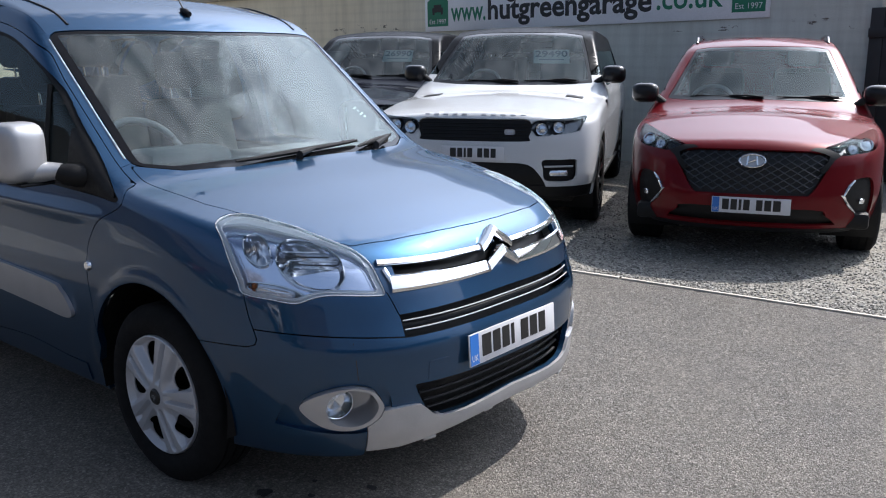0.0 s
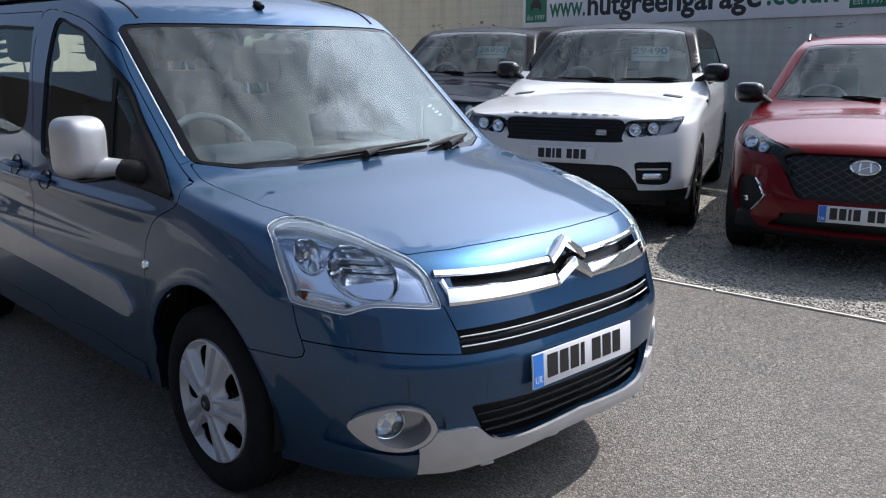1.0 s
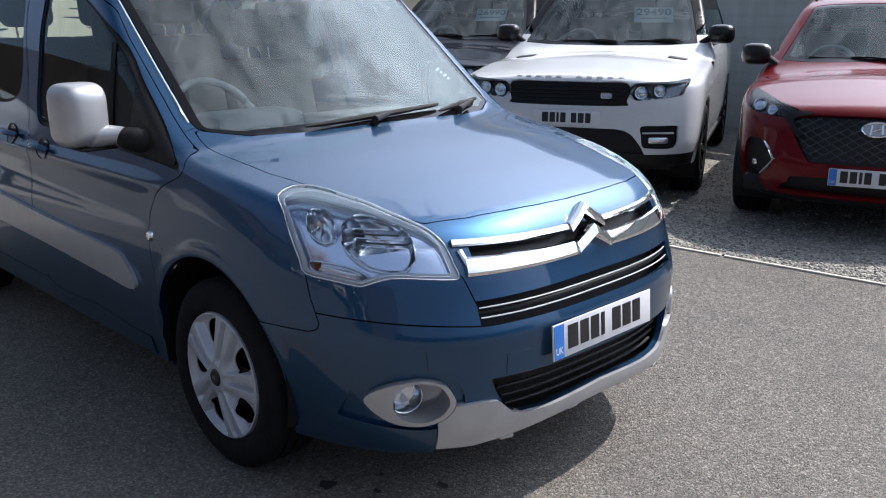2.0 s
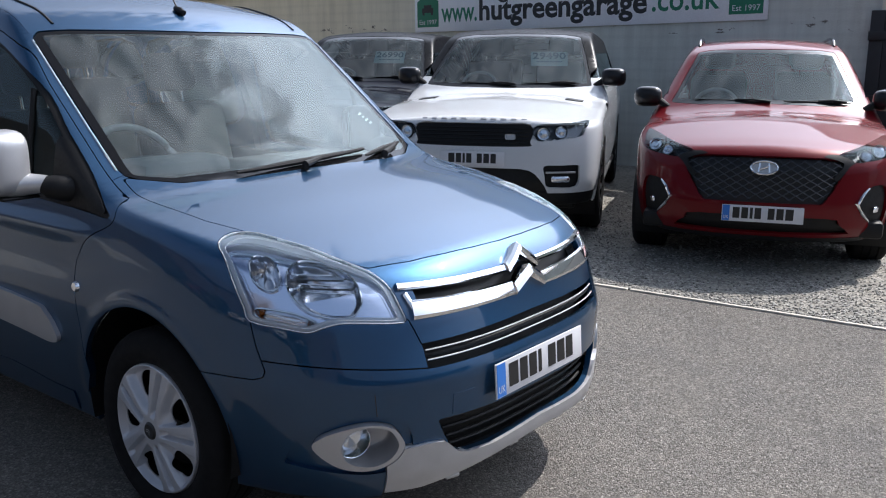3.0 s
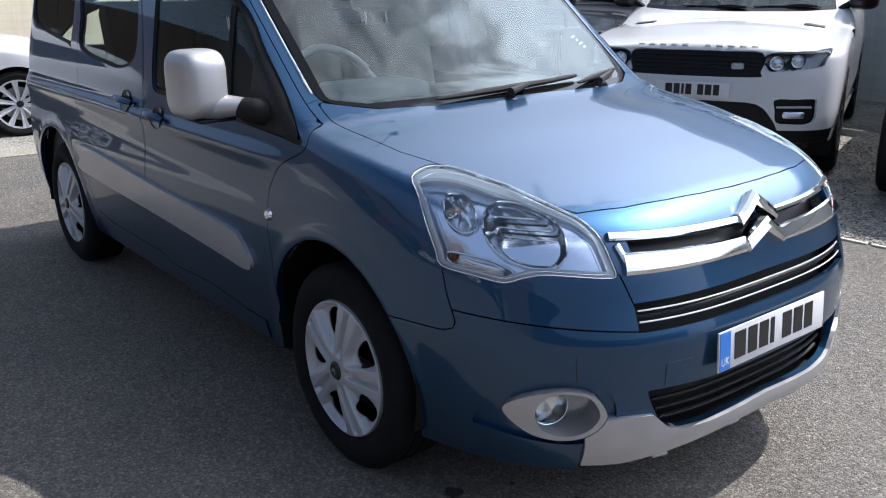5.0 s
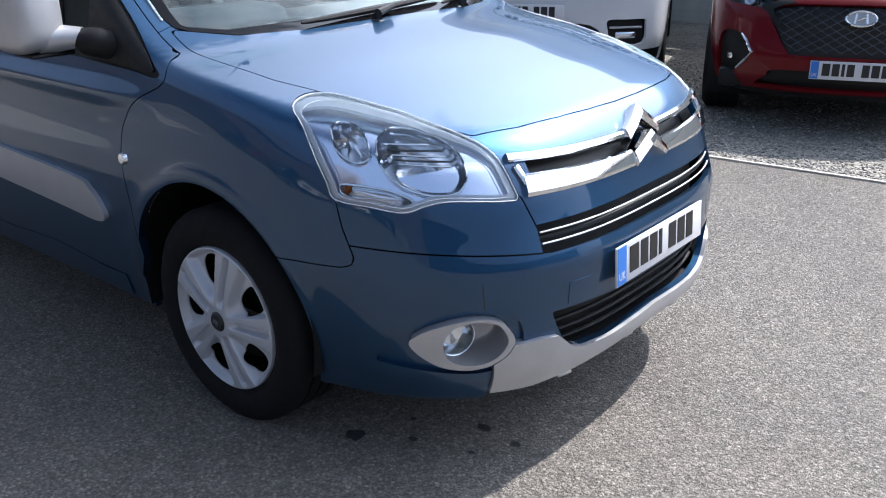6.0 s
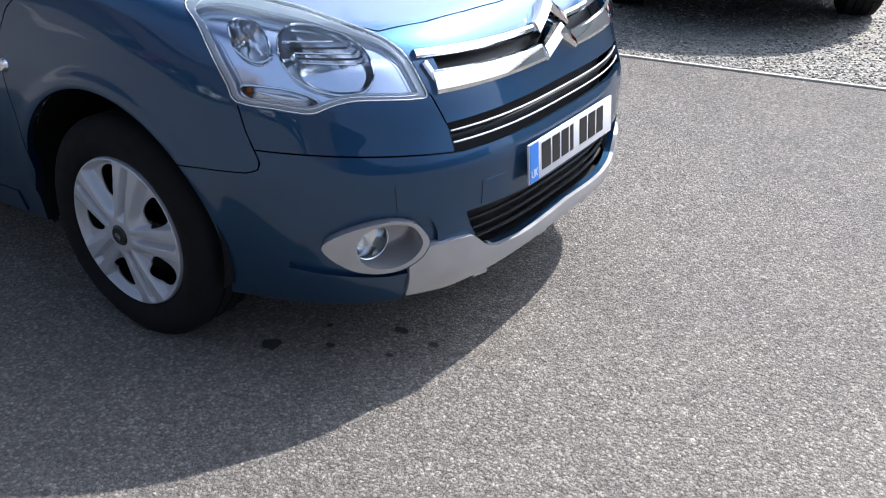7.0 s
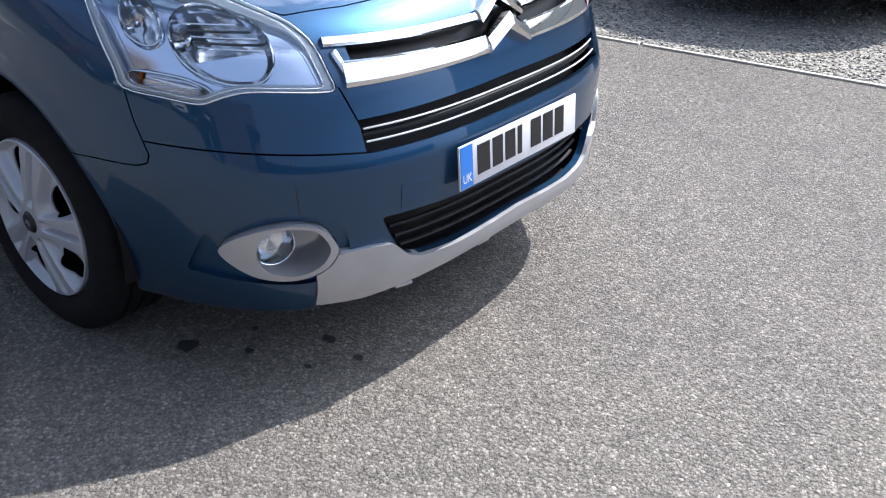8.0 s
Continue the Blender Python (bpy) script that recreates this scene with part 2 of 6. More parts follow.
def gravel_bed():
    m = shader("gravel_bed", (0.2, 0.19, 0.17), 0.95)
    at = place_of(m)
    stones = node(m, "ShaderNodeTexVoronoi", Vector=at, Scale=48.0)
    one = node(m, "ShaderNodeSeparateColor", Color=stones.outputs["Color"]).outputs[0]
    chips = ramp(m, one, [(0.0, (0.14, 0.135, 0.12)), (0.5, (0.25, 0.24, 0.215)), (1.0, (0.42, 0.40, 0.36))])
    gaps = ramp(m, stones.outputs["Distance"], [(0.35, 1.0), (0.8, 0.45)])
    sand = ramp(m, node(m, "ShaderNodeTexNoise", Vector=at, Scale=1.6, Detail=8.0, Roughness=0.65).outputs["Fac"], [(0.4, 0.0), (0.65, 0.7)])
    base = blend(m, "MIX", sand, blend(m, "MULTIPLY", 1.0, chips, gaps), (0.31, 0.285, 0.235))
    feed(m, Base_Color=base)
    flip = node(m, "ShaderNodeMath")
    flip.operation, flip.inputs[0].default_value = "SUBTRACT", 1.0
    m.node_tree.links.new(stones.outputs["Distance"], flip.inputs[1])
    return bumped(m, flip.outputs[0], 1.0, 0.012)


def painted_render():
    """Old masonry paint: toned warmer towards one end, cooler towards the other, peeled along a line below the banner.
    """
    m = shader("painted_render", (0.5, 0.48, 0.42), 0.9)
    at = place_of(m)
    axes = node(m, "ShaderNodeSeparateXYZ", Vector=at)
    big = ramp(m, node(m, "ShaderNodeTexNoise", Vector=at, Scale=0.7, Detail=9.0, Roughness=0.65).outputs["Fac"], [(0.3, (0.60, 0.58, 0.51)), (0.5, (0.70, 0.68, 0.61)), (0.75, (0.78, 0.76, 0.69))])
    along = node(m, "ShaderNodeMapRange", Value=axes.outputs[0], From_Min=-9.5, From_Max=-3.0)
    big = blend(m, "MULTIPLY", 1.0, big, ramp(m, along.outputs[0], [(0.0, (1.10, 1.02, 0.86)), (1.0, (0.93, 1.0, 1.03))]))
    streak = node(m, "ShaderNodeMapping", Vector=at, Scale=(6.0, 6.0, 0.5))
    runs = ramp(m, node(m, "ShaderNodeTexNoise", Vector=streak.outputs[0], Scale=1.0, Detail=6.0, Roughness=0.7).outputs["Fac"], [(0.35, 0.86), (0.6, 1.0)])
    course = node(m, "ShaderNodeTexWave", Vector=at, Scale=2.2, Distortion=0.6, Detail=2.0)
    course.bands_direction = "Z"
    base = blend(m, "MULTIPLY", 1.0, blend(m, "MULTIPLY", 1.0, big, runs), ramp(m, course.outputs["Fac"], [(0.0, 0.95), (0.4, 1.0)]))
    line = node(m, "ShaderNodeMath")
    line.operation, line.inputs[1].default_value, line.inputs[2].default_value = "COMPARE", 1.85, 0.10
    m.node_tree.links.new(axes.outputs[2], line.inputs[0])
    flat = node(m, "ShaderNodeMapping", Vector=at, Scale=(1.0, 1.0, 2.2))
    spots = node(m, "ShaderNodeTexNoise", Vector=flat.outputs[0], Scale=2.8, Detail=10.0, Roughness=0.72).outputs["Fac"]
    rare = ramp(m, spots, [(0.70, 0.0), (0.72, 0.8)])
    often = ramp(m, spots, [(0.605, 0.0), (0.62, 0.9)])
    base = blend(m, "MIX", rare, base, (0.16, 0.145, 0.12))
    peeled = node(m, "ShaderNodeMath")
    peeled.operation = "MULTIPLY"
    m.node_tree.links.new(line.outputs[0], peeled.inputs[0])
    m.node_tree.links.new(often, peeled.inputs[1])
    base = blend(m, "MIX", peeled.outputs[0], base, (0.12, 0.105, 0.085))
    feed(m, Base_Color=base)
    return bumped(m, node(m, "ShaderNodeTexNoise", Vector=at, Scale=35.0, Detail=8.0, Roughness=0.7).outputs["Fac"], 0.6, 0.01)


ASPHALT, GRAVEL, RENDERED = asphalt(), gravel_bed(), painted_render()
PEBBLE = pebbly("loose_stone", (0.13, 0.125, 0.115), (0.27, 0.26, 0.235), (0.47, 0.45, 0.41))
TIMBER = worn("weathered_edging", (0.55, 0.51, 0.44), 0.85, 0.0, 0.25, 9.0, 0.4)
STONE = worn("coping_stone", (0.40, 0.37, 0.30), 0.9, 0.0, 0.25, 6.0, 0.6)
VINYL = worn("white_banner_vinyl", (0.90, 0.91, 0.93), 0.45, 0.0, 0.05, 2.0, 0.03)
SIGN_GREEN = worn("sign_green", (0.015, 0.20, 0.11), 0.45, 0.0, 0.06, 8.0, 0.0)
SIGN_BLACK = shader("sign_black", (0.02, 0.022, 0.025), 0.45)
SIGN_WHITE = shader("sign_white", (0.72, 0.73, 0.75), 0.45)
DARK_BOARD = worn("dark_painted_board", (0.025, 0.025, 0.027), 0.6, 0.0, 0.3, 8.0, 0.4)
BRICK = worn("brown_brickwork", (0.07, 0.05, 0.04), 0.9, 0.0, 0.3, 3.0, 0.5)
SLATE = worn("grey_slate", (0.06, 0.06, 0.07), 0.7, 0.0, 0.3, 4.0, 0.4)
OIL = worn("oil_stain", (0.030, 0.029, 0.029), 0.6, 0.0, 0.4, 60.0, 0.3)


# ---- shape of car bodies ----
def curve(xs, ys, smooth=0.02):
    """A smooth curve through the given knots, softened over that many metres."""
    t = np.linspace(xs[0] - 0.5, xs[-1] + 0.5, 6001)
    y = np.interp(t, xs, ys)
    s = max(smooth / (t[1] - t[0]), 0.5)
    k = np.arange(-int(3 * s), int(3 * s) + 1)
    g = np.exp(-0.5 * (k / s) ** 2)
    g /= g.sum()
    y = np.convolve(np.pad(y, len(k) // 2, mode="edge"), g, mode="valid")
    return lambda v: np.interp(v, t, y)


def smax(a, b, k):
    h = np.clip(0.5 + 0.5 * (a - b) / k, 0, 1)
    return b + (a - b) * h + k * h * (1 - h)


def shell(nose, half, top, rear, a=0.9, n=2.6, q=0.25, crown=0.06, bottom=0.2, edge=0.06, rear_a=0.35, floor_rise=0.0):
    """An implicit car body: plan rings of half-width half(z) from nose(z) to rear(z), cut by the top line top(x)."""
    def value(p):
        x, y, z = p[..., 0], np.abs(p[..., 1]), p[..., 2]
        b = half(z)
        u = np.maximum(x - (nose(z) - a), 0) / a
        w = np.maximum((rear(z) + rear_a) - x, 0) / rear_a
        ring = ((y / b) ** n + u ** n + w ** 4) ** (1 / n) - 1
        ring = ring * 0.86
        xs = x + q * y * y
        t = top(xs) - crown * (y / 0.75) ** 2
        slope = (top(xs + 0.03) - top(xs - 0.03)) / 0.06
        lid = (z - t) / np.sqrt(1 + slope * slope)
        return smax(smax(ring, lid, edge), bottom - z, 0.03)
    return value


def gradient(value, p, e=0.004):
    g = np.stack([value(p + e * np.eye(3)[i]) - value(p - e * np.eye(3)[i]) for i in range(3)], -1)
    return g / (np.linalg.norm(g, axis=-1, keepdims=True) + 1e-9)


def cast(value, o, d, far=4.0, steps=48):
    """Where rays o + t d first enter the body; NaN where they miss."""
    lo, hi = np.zeros(len(o)), np.full(len(o), np.nan)
    live = np.arange(len(o))
    for i in range(1, steps + 1):
        t = far * i / steps
        inside = value(o[live] + d[live] * t) < 0
        hit = live[inside]
        lo[hit], hi[hit] = far * (i - 1) / steps, t
        live = live[~inside]
        if not len(live):
            break
    hit = np.flatnonzero(~np.isnan(hi))
    l, h, oh, dh = lo[hit], hi[hit], o[hit], d[hit]
    for _ in range(17):
        mid = 0.5 * (l + h)
        inside = value(oh + dh * mid[:, None]) < 0
        h, l = np.where(inside, mid, h), np.where(inside, l, mid)
    p = np.full(o.shape, np.nan)
    p[hit] = oh + dh * h[:, None]
    return p


def rays(way, u, v, axis=-1.4, side=-1):
    one = np.ones_like(u)
    if way == "side":
        return np.stack([u, 2.0 * side * one, v], -1), np.stack([0 * u, -side * one, 0 * u], -1)
    if way == "top":
        return np.stack([u, v, 3.0 * one], -1), np.stack([0 * u, 0 * u, -one], -1)
    if way == "front":
        return np.stack([1.5 * one, u, v], -1), np.stack([-one, 0 * u, 0 * u], -1)
    if way == "back":
        return np.stack([axis - 4.5 * one, u, v], -1), np.stack([one, 0 * u, 0 * u], -1)
    c, s = np.cos(np.radians(u)), np.sin(np.radians(u))
    return np.stack([axis + 3.0 * c, 3.0 * s, v], -1), np.stack([-c, -s, 0 * u], -1)


def outline(points, closed=True, per=6):
    """A smooth closed line through control points."""
    p = np.array(points, float)
    n = len(p)
    out = []
    for i in range(n):
        p0, p1, p2, p3 = p[i - 1], p[i], p[(i + 1) % n], p[(i + 2) % n]
        for j in range(per):
            t = j / per
            out.append(0.5 * (2 * p1 + (p2 - p0) * t + (2 * p0 - 5 * p1 + 4 * p2 - p3) * t * t + (3 * p1 - p0 - 3 * p2 + p3) * t ** 3))
    return np.array(out)


def inside_of(poly, where):
    """Signed distance to a closed polygon (positive inside), in the plane that where(p) gives."""
    poly = np.array(poly, float)

    def f(p):
        a2 = where(p)
        x, y = a2[..., 0], a2[..., 1]
        best = np.full(x.shape, 1e9)
        inn = np.zeros(x.shape, bool)
        for i in range(len(poly)):
            (ax, ay), (bx, by) = poly[i - 1], poly[i]
            dx, dy = bx - ax, by - ay
            t = np.clip(((x - ax) * dx + (y - ay) * dy) / (dx * dx + dy * dy + 1e-12), 0, 1)
            best = np.minimum(best, (x - ax - t * dx) ** 2 + (y - ay - t * dy) ** 2)
            if dy != 0:
                inn ^= ((ay > y) != (by > y)) & (x < dx * (y - ay) / dy + ax)
        return np.where(inn, 1, -1) * np.sqrt(best)
    return f


def xz(p):
    return p[..., [0, 2]]


def yz(p):
    return p[..., [1, 2]]


def xy(p):
    return p[..., [0, 1]]


def ring_of(axis=-1.4, scale=1.3):
    """Around the nose: metres along an arc, and height."""
    def f(p):
        return np.stack([np.arctan2(p[..., 1], p[..., 0] - axis) * scale, p[..., 2]], -1)
    return f


def clip(pts, faces, keep):
    """Cuts faces along the zero lines of the fields; what is positive in all of them stays."""
    pts = list(pts)
    quads, polys = np.array(faces, int).reshape(-1, 4), []
    for f in keep:
        live = np.unique(np.concatenate([quads.ravel(), np.array([i for q in polys for i in q], int)])).astype(int)
        val = np.zeros(len(pts))
        if len(live):
            val[live] = f(np.array([pts[i] for i in live]))
        good = (val >= 0)
        count = good[quads].sum(1)
        todo = [list(q) for q in quads[(count > 0) & (count < 4)]] + polys
        quads, polys, made = quads[count == 4], [], {}
        for face in todo:
            s = [good[i] for i in face]
            if all(s):
                polys.append(face)
            elif any(s):
                poly = []
                for j, i in enumerate(face):
                    k = face[(j + 1) % len(face)]
                    if s[j]:
                        poly.append(i)
                    if s[j] != s[(j + 1) % len(face)]:
                        key = (min(i, k), max(i, k))
                        if key not in made:
                            t = val[i] / (val[i] - val[k])
                            made[key] = len(pts)
                            pts.append(tuple(pts[i][c] + t * (pts[k][c] - pts[i][c]) for c in range(3)))
                        poly.append(made[key])
                if len(poly) > 2:
                    polys.append(poly)
    faces = [list(q) for q in quads.tolist()] + polys
    used = sorted({i for f in faces for i in f})
    back = {i: j for j, i in enumerate(used)}
    return np.array([pts[i] for i in used]).reshape(-1, 3), [[back[i] for i in f] for f in faces]


def sheet(value, way, u, v, keep=(), lift=0.0, axis=-1.4, side=-1, reach=0.004):
    """Points, faces and normals of a patch of the body, cut by the fields keep (kept where positive)."""
    uu, vv = np.meshgrid(u, v, indexing="ij")
    o, d = rays(way, uu, vv, axis, side)
    p = cast(value, o.reshape(-1, 3), d.reshape(-1, 3))
    nu, nv = uu.shape
    idx = np.arange(nu * nv).reshape(nu, nv)
    quads = np.stack([idx[:-1, :-1], idx[1:, :-1], idx[1:, 1:], idx[:-1, 1:]], -1).reshape(-1, 4)
    ok = ~np.isnan(p[:, 0])
    quads = quads[ok[quads].all(1)]
    faces = [list(q) for q in quads]
    pts = [tuple(c) for c in np.nan_to_num(p, nan=99.0)]
    pts, faces = clip(pts, faces, keep)
    nor = gradient(value, pts, reach) if len(pts) else pts
    if len(faces):
        a, b, c = (pts[faces[0][i]] for i in range(3))
        if np.dot(np.cross(b - a, c - a), nor[faces[0][0]]) < 0:
            faces = [f[::-1] for f in faces]
    return pts + nor * lift, faces, nor


# ---- meshes ----
def skin(name, parent, material, made, depth=0.012, label="", mirror=False):
    """One panel: the patch with its edges turned inwards."""
    pts, faces, nor = made
    if not len(faces):
        print("EMPTY", name)
        return None
    if mirror:
        pts, nor = pts * [1, -1, 1], nor * [1, -1, 1]
        faces = [f[::-1] for f in faces]
    n = len(pts)
    verts, allf, loops = [tuple(p) for p in pts], list(faces), []
    for f in faces:
        loops += [tuple(nor[i]) for i in f]
    if depth:
        count = {}
        for f in faces:
            for j, i in enumerate(f):
                count[(i, f[(j + 1) % len(f)])] = 1
        edge = [e for e in count if (e[1], e[0]) not in count]
        ring = {i: None for e in edge for i in e}
        for i in ring:
            ring[i] = len(verts)
            verts.append(tuple(pts[i]))
            verts.append(tuple(pts[i] - nor[i] * depth))
        for i, k in edge:
            allf.append([ring[k], ring[i], ring[i] + 1, ring[k] + 1])
            loops += [(0, 0, 0)] * 4
    me = bpy.data.meshes.new(name)
    me.from_pydata(verts, [], allf)
    me.polygons.foreach_set("use_smooth", [True] * len(allf))
    me.normals_split_custom_set(loops)
    me.materials.append(material)
    ob = new(name, me)
    ob.parent = parent
    if label:
        tagged(ob, label)
    return ob


def part(name, bm, material, parent=None, label="", smooth=True, angle=35):
    me = bpy.data.meshes.new(name)
    bmesh.ops.recalc_face_normals(bm, faces=bm.faces)
    for e in bm.edges:
        if len(e.link_faces) == 2 and e.calc_face_angle(0) > radians(angle):
            e.smooth = False
    for f in bm.faces:
        f.smooth = smooth
    bm.to_mesh(me)
    bm.free()
    for m in (material if isinstance(material, (list, tuple)) else [material]):
        me.materials.append(m)
    ob = new(name, me)
    ob.parent = parent
    if label:
        tagged(ob, label)
    return ob


def empty(name, m, label="", category="", group=""):
    ob = new(name)
    ob.empty_display_size = 0.2
    ob.matrix_world = m
    return tagged(ob, label, category, group)


def lathe(profile, seg=48, axis="y", bm=None):
    """A body turned about an axis, from (radius, along) pairs."""
    bm = bm or bmesh.new()
    rings = []
    for r, h in profile:
        row = []
        for i in range(seg):
            c, s = r * math.cos(2 * math.pi * i / seg), r * math.sin(2 * math.pi * i / seg)
            row.append(bm.verts.new((c, h, s) if axis == "y" else ((c, s, h) if axis == "z" else (h, c, s))))
        rings.append(row)
    for a, b in zip(rings, rings[1:]):
        for i in range(seg):
            bm.faces.new((a[i], a[(i + 1) % seg], b[(i + 1) % seg], b[i]))
    return bm


def box(size, m=None, bevel=0.0, bm=None, seg=2):
    bm = bm or bmesh.new()
    made = bmesh.ops.create_cube(bm, size=1.0)["verts"]
    bmesh.ops.scale(bm, vec=size, verts=made)
    if bevel:
        edges = list({e for v in made for e in v.link_edges})
        made = bmesh.ops.bevel(bm, geom=edges, offset=bevel, segments=seg, affect="EDGES", profile=0.5)["verts"] + [v for v in made if v.is_valid]
    if m is not None:
        bmesh.ops.transform(bm, matrix=m, verts=list({v for v in made if v.is_valid}))
    return bm


def tube(points, radius, seg=10, bm=None, flat=1.0, caps=True):
    """A round bar along points."""
    bm = bm or bmesh.new()
    pts = [Vector(p) for p in points]
    rows = []
    for i, p in enumerate(pts):
        d = (pts[min(i + 1, len(pts) - 1)] - pts[max(i - 1, 0)]).normalized()
        s = d.cross(Vector((0, 0, 1)) if abs(d.z) < 0.9 else Vector((1, 0, 0))).normalized()
        t = s.cross(d)
        r = radius[i] if isinstance(radius, (list, tuple)) else radius
        rows.append([bm.verts.new(p + (s * math.cos(2 * math.pi * k / seg) + t * math.sin(2 * math.pi * k / seg) * flat) * r) for k in range(seg)])
    for a, b in zip(rows, rows[1:]):
        for k in range(seg):
            bm.faces.new((a[k], a[(k + 1) % seg], b[(k + 1) % seg], b[k]))
    if caps:
        bm.faces.new(rows[0][::-1])
        bm.faces.new(rows[-1])
    return bm


# ---- shapes ----
van_shape = shell(
    nose=curve([0.15, 0.22, 0.30, 0.45, 0.58, 0.66, 0.76, 0.84, 0.90, 0.96], [0.0, 0.05, 0.075, 0.08, 0.083, 0.055, 0.025, -0.02, -0.07, -0.12], 0.016),
    half=curve([0.15, 0.3, 0.42, 0.55, 0.64, 0.76, 0.86, 0.93, 1.0, 1.1, 1.4, 1.66, 1.8], [0.80, 0.838, 0.861, 0.876, 0.880, 0.880, 0.874, 0.866, 0.855, 0.846, 0.796, 0.724, 0.67], 0.03),
    top=curve([-4.4, -3.6, -2.6, -2.0, -1.72, -1.6, -1.3, -1.0, -0.9, -0.6, -0.3, -0.1, 0.1], [1.70, 1.77, 1.78, 1.75, 1.685, 1.61, 1.37, 1.13, 1.08, 1.035, 0.97, 0.915, 0.85], 0.05),
    rear=curve([0, 0.5, 1.0, 1.8], [-4.25, -4.3, -4.28, -4.1], 0.1), a=0.9, n=2.9, q=0.22, crown=0.035, edge=0.045)


def with_flanks(value):
    """Adds the shoulder line, the hollow below it and the flared wheel arches to the plain body."""
    def step(v, a, b):
        v = np.clip((v - a) / (b - a), 0, 1)
        return v * v * (3 - 2 * v)

    def shaped(p):
        x, z = p[..., 0], p[..., 2]
        flank = step(-x, 0.95, 1.35) * step(np.abs(p[..., 1]), 0.5, 0.7)
        ridge = 0.011 * np.exp(-((z - 0.925) / 0.032) ** 2) - 0.007 * np.exp(-((z - 0.80) / 0.065) ** 2)
        flare = sum(0.006 * np.exp(-((np.hypot(x - wx, z - 0.355) - 0.385) / 0.034) ** 2) for wx in (-0.845, -3.60))
        flare = flare * step(-x, 0.30, 0.62) * step(np.abs(p[..., 1]), 0.5, 0.7)
        return value(p) - (ridge * flank + flare) * 1.15
    return shaped


van_shape = with_flanks(van_shape)
tall_shape = shell(
    nose=curve([0.2, 0.35, 0.5, 0.8, 0.97, 1.04, 1.12], [-0.12, -0.03, 0.0, -0.015, -0.04, -0.09, -0.2], 0.015),
    half=curve([0.2, 0.5, 0.9, 1.1, 1.18, 1.5, 1.75], [0.93, 0.97, 0.985, 0.96, 0.915, 0.80, 0.71], 0.03),
    top=curve([-4.8, -3.6, -2.9, -2.55, -2.3, -1.55, -1.4, -0.9, -0.3, 0.0], [1.68, 1.74, 1.76, 1.74, 1.68, 1.18, 1.13, 1.10, 1.04, 1.0], 0.05),
    rear=curve([0, 0.5, 1.0, 1.8], [-4.7, -4.82, -4.8, -4.5], 0.1), a=0.66, n=3.4, q=0.10, crown=0.045, bottom=0.3, edge=0.045)
low_shape = shell(
    nose=curve([0.2, 0.35, 0.5, 0.75, 0.88, 0.98, 1.05], [-0.12, -0.02, 0.0, -0.03, -0.1, -0.2, -0.35], 0.02),
    half=curve([0.2, 0.5, 0.85, 1.0, 1.07, 1.4, 1.62], [0.86, 0.91, 0.915, 0.89, 0.84, 0.70, 0.6], 0.03),
    top=curve([-4.4, -3.6, -2.7, -2.3, -2.05, -1.35, -1.2, -0.8, -0.3, 0.0], [1.5, 1.6, 1.63, 1.61, 1.55, 1.12, 1.06, 1.03, 0.93, 0.85], 0.05),
    rear=curve([0, 0.5, 1.0, 1.7], [-4.35, -4.45, -4.4, -4.0], 0.1), a=0.85, n=2.5, q=0.2, crown=0.06, bottom=0.25)


saloon_shape = shell(
    nose=curve([0.2, 0.35, 0.5, 0.7, 0.8, 0.88, 0.95], [-0.10, -0.02, 0.0, -0.05, -0.14, -0.30, -0.5], 0.02),
    half=curve([0.2, 0.5, 0.8, 0.92, 1.0, 1.25, 1.45], [0.83, 0.88, 0.885, 0.86, 0.82, 0.70, 0.6], 0.03),
    top=curve([-4.2, -3.6, -2.7, -2.3, -2.0, -1.35, -1.2, -0.8, -0.3, 0.0], [1.2, 1.38, 1.43, 1.42, 1.37, 1.01, 0.97, 0.93, 0.83, 0.75], 0.05),
    rear=curve([0, 0.5, 1.0, 1.5], [-4.15, -4.25, -4.2, -3.9], 0.1), a=0.85, n=2.5, q=0.2, crown=0.05, bottom=0.25)
# ---- end of shapes


# ---- parts that cars share ----
def minus(f, gap=0.0018):
    return lambda p: -f(p) - gap


def inner(f, gap=0.0018):
    return lambda p: f(p) - gap


def fit_on(value, way, u, v, axis=-1.4, side=-1):
    """The place and normal of one spot of the body."""
    o, d = rays(way, np.array([float(u)]), np.array([float(v)]), axis, side)
    p = cast(value, o, d)
    n = gradient(value, p)
    return Vector(p[0]), Vector(n[0])


def on_surface(value, way, points, axis=-1.4, side=-1):
    a = np.array(points, float)
    o, d = rays(way, a[:, 0], a[:, 1], axis, side)
    p = cast(value, o, d)
    return p, gradient(value, p)


def bowl(value, way, points, depth, shrink, rows=6, lift=0.0, axis=-1.4, side=-1, flat=False, mirror=False):
    """A hollow that starts at an outline on the body and narrows inwards to a floor."""
    p, n = on_surface(value, way, points, axis, side)
    if mirror:
        p, n = p * [1, -1, 1], n * [1, -1, 1]
    mid, way_in = p.mean(0), -n.mean(0) / np.linalg.norm(n.mean(0))
    bm = bmesh.new()
    last = None
    for i in range(rows + 1):
        f = i / rows
        k = 1 - (1 - shrink) * (f if flat else f ** 1.6)
        d = depth * (f if flat else math.sin(f * math.pi / 2))
        row = [bm.verts.new(Vector(mid + (q - mid) * k + way_in * (d - lift))) for q in p]
        if last:
            for j in range(len(row)):
                bm.faces.new((last[j - 1], last[j], row[j], row[j - 1]))
        last = row
    bm.faces.new(last)
    return bm


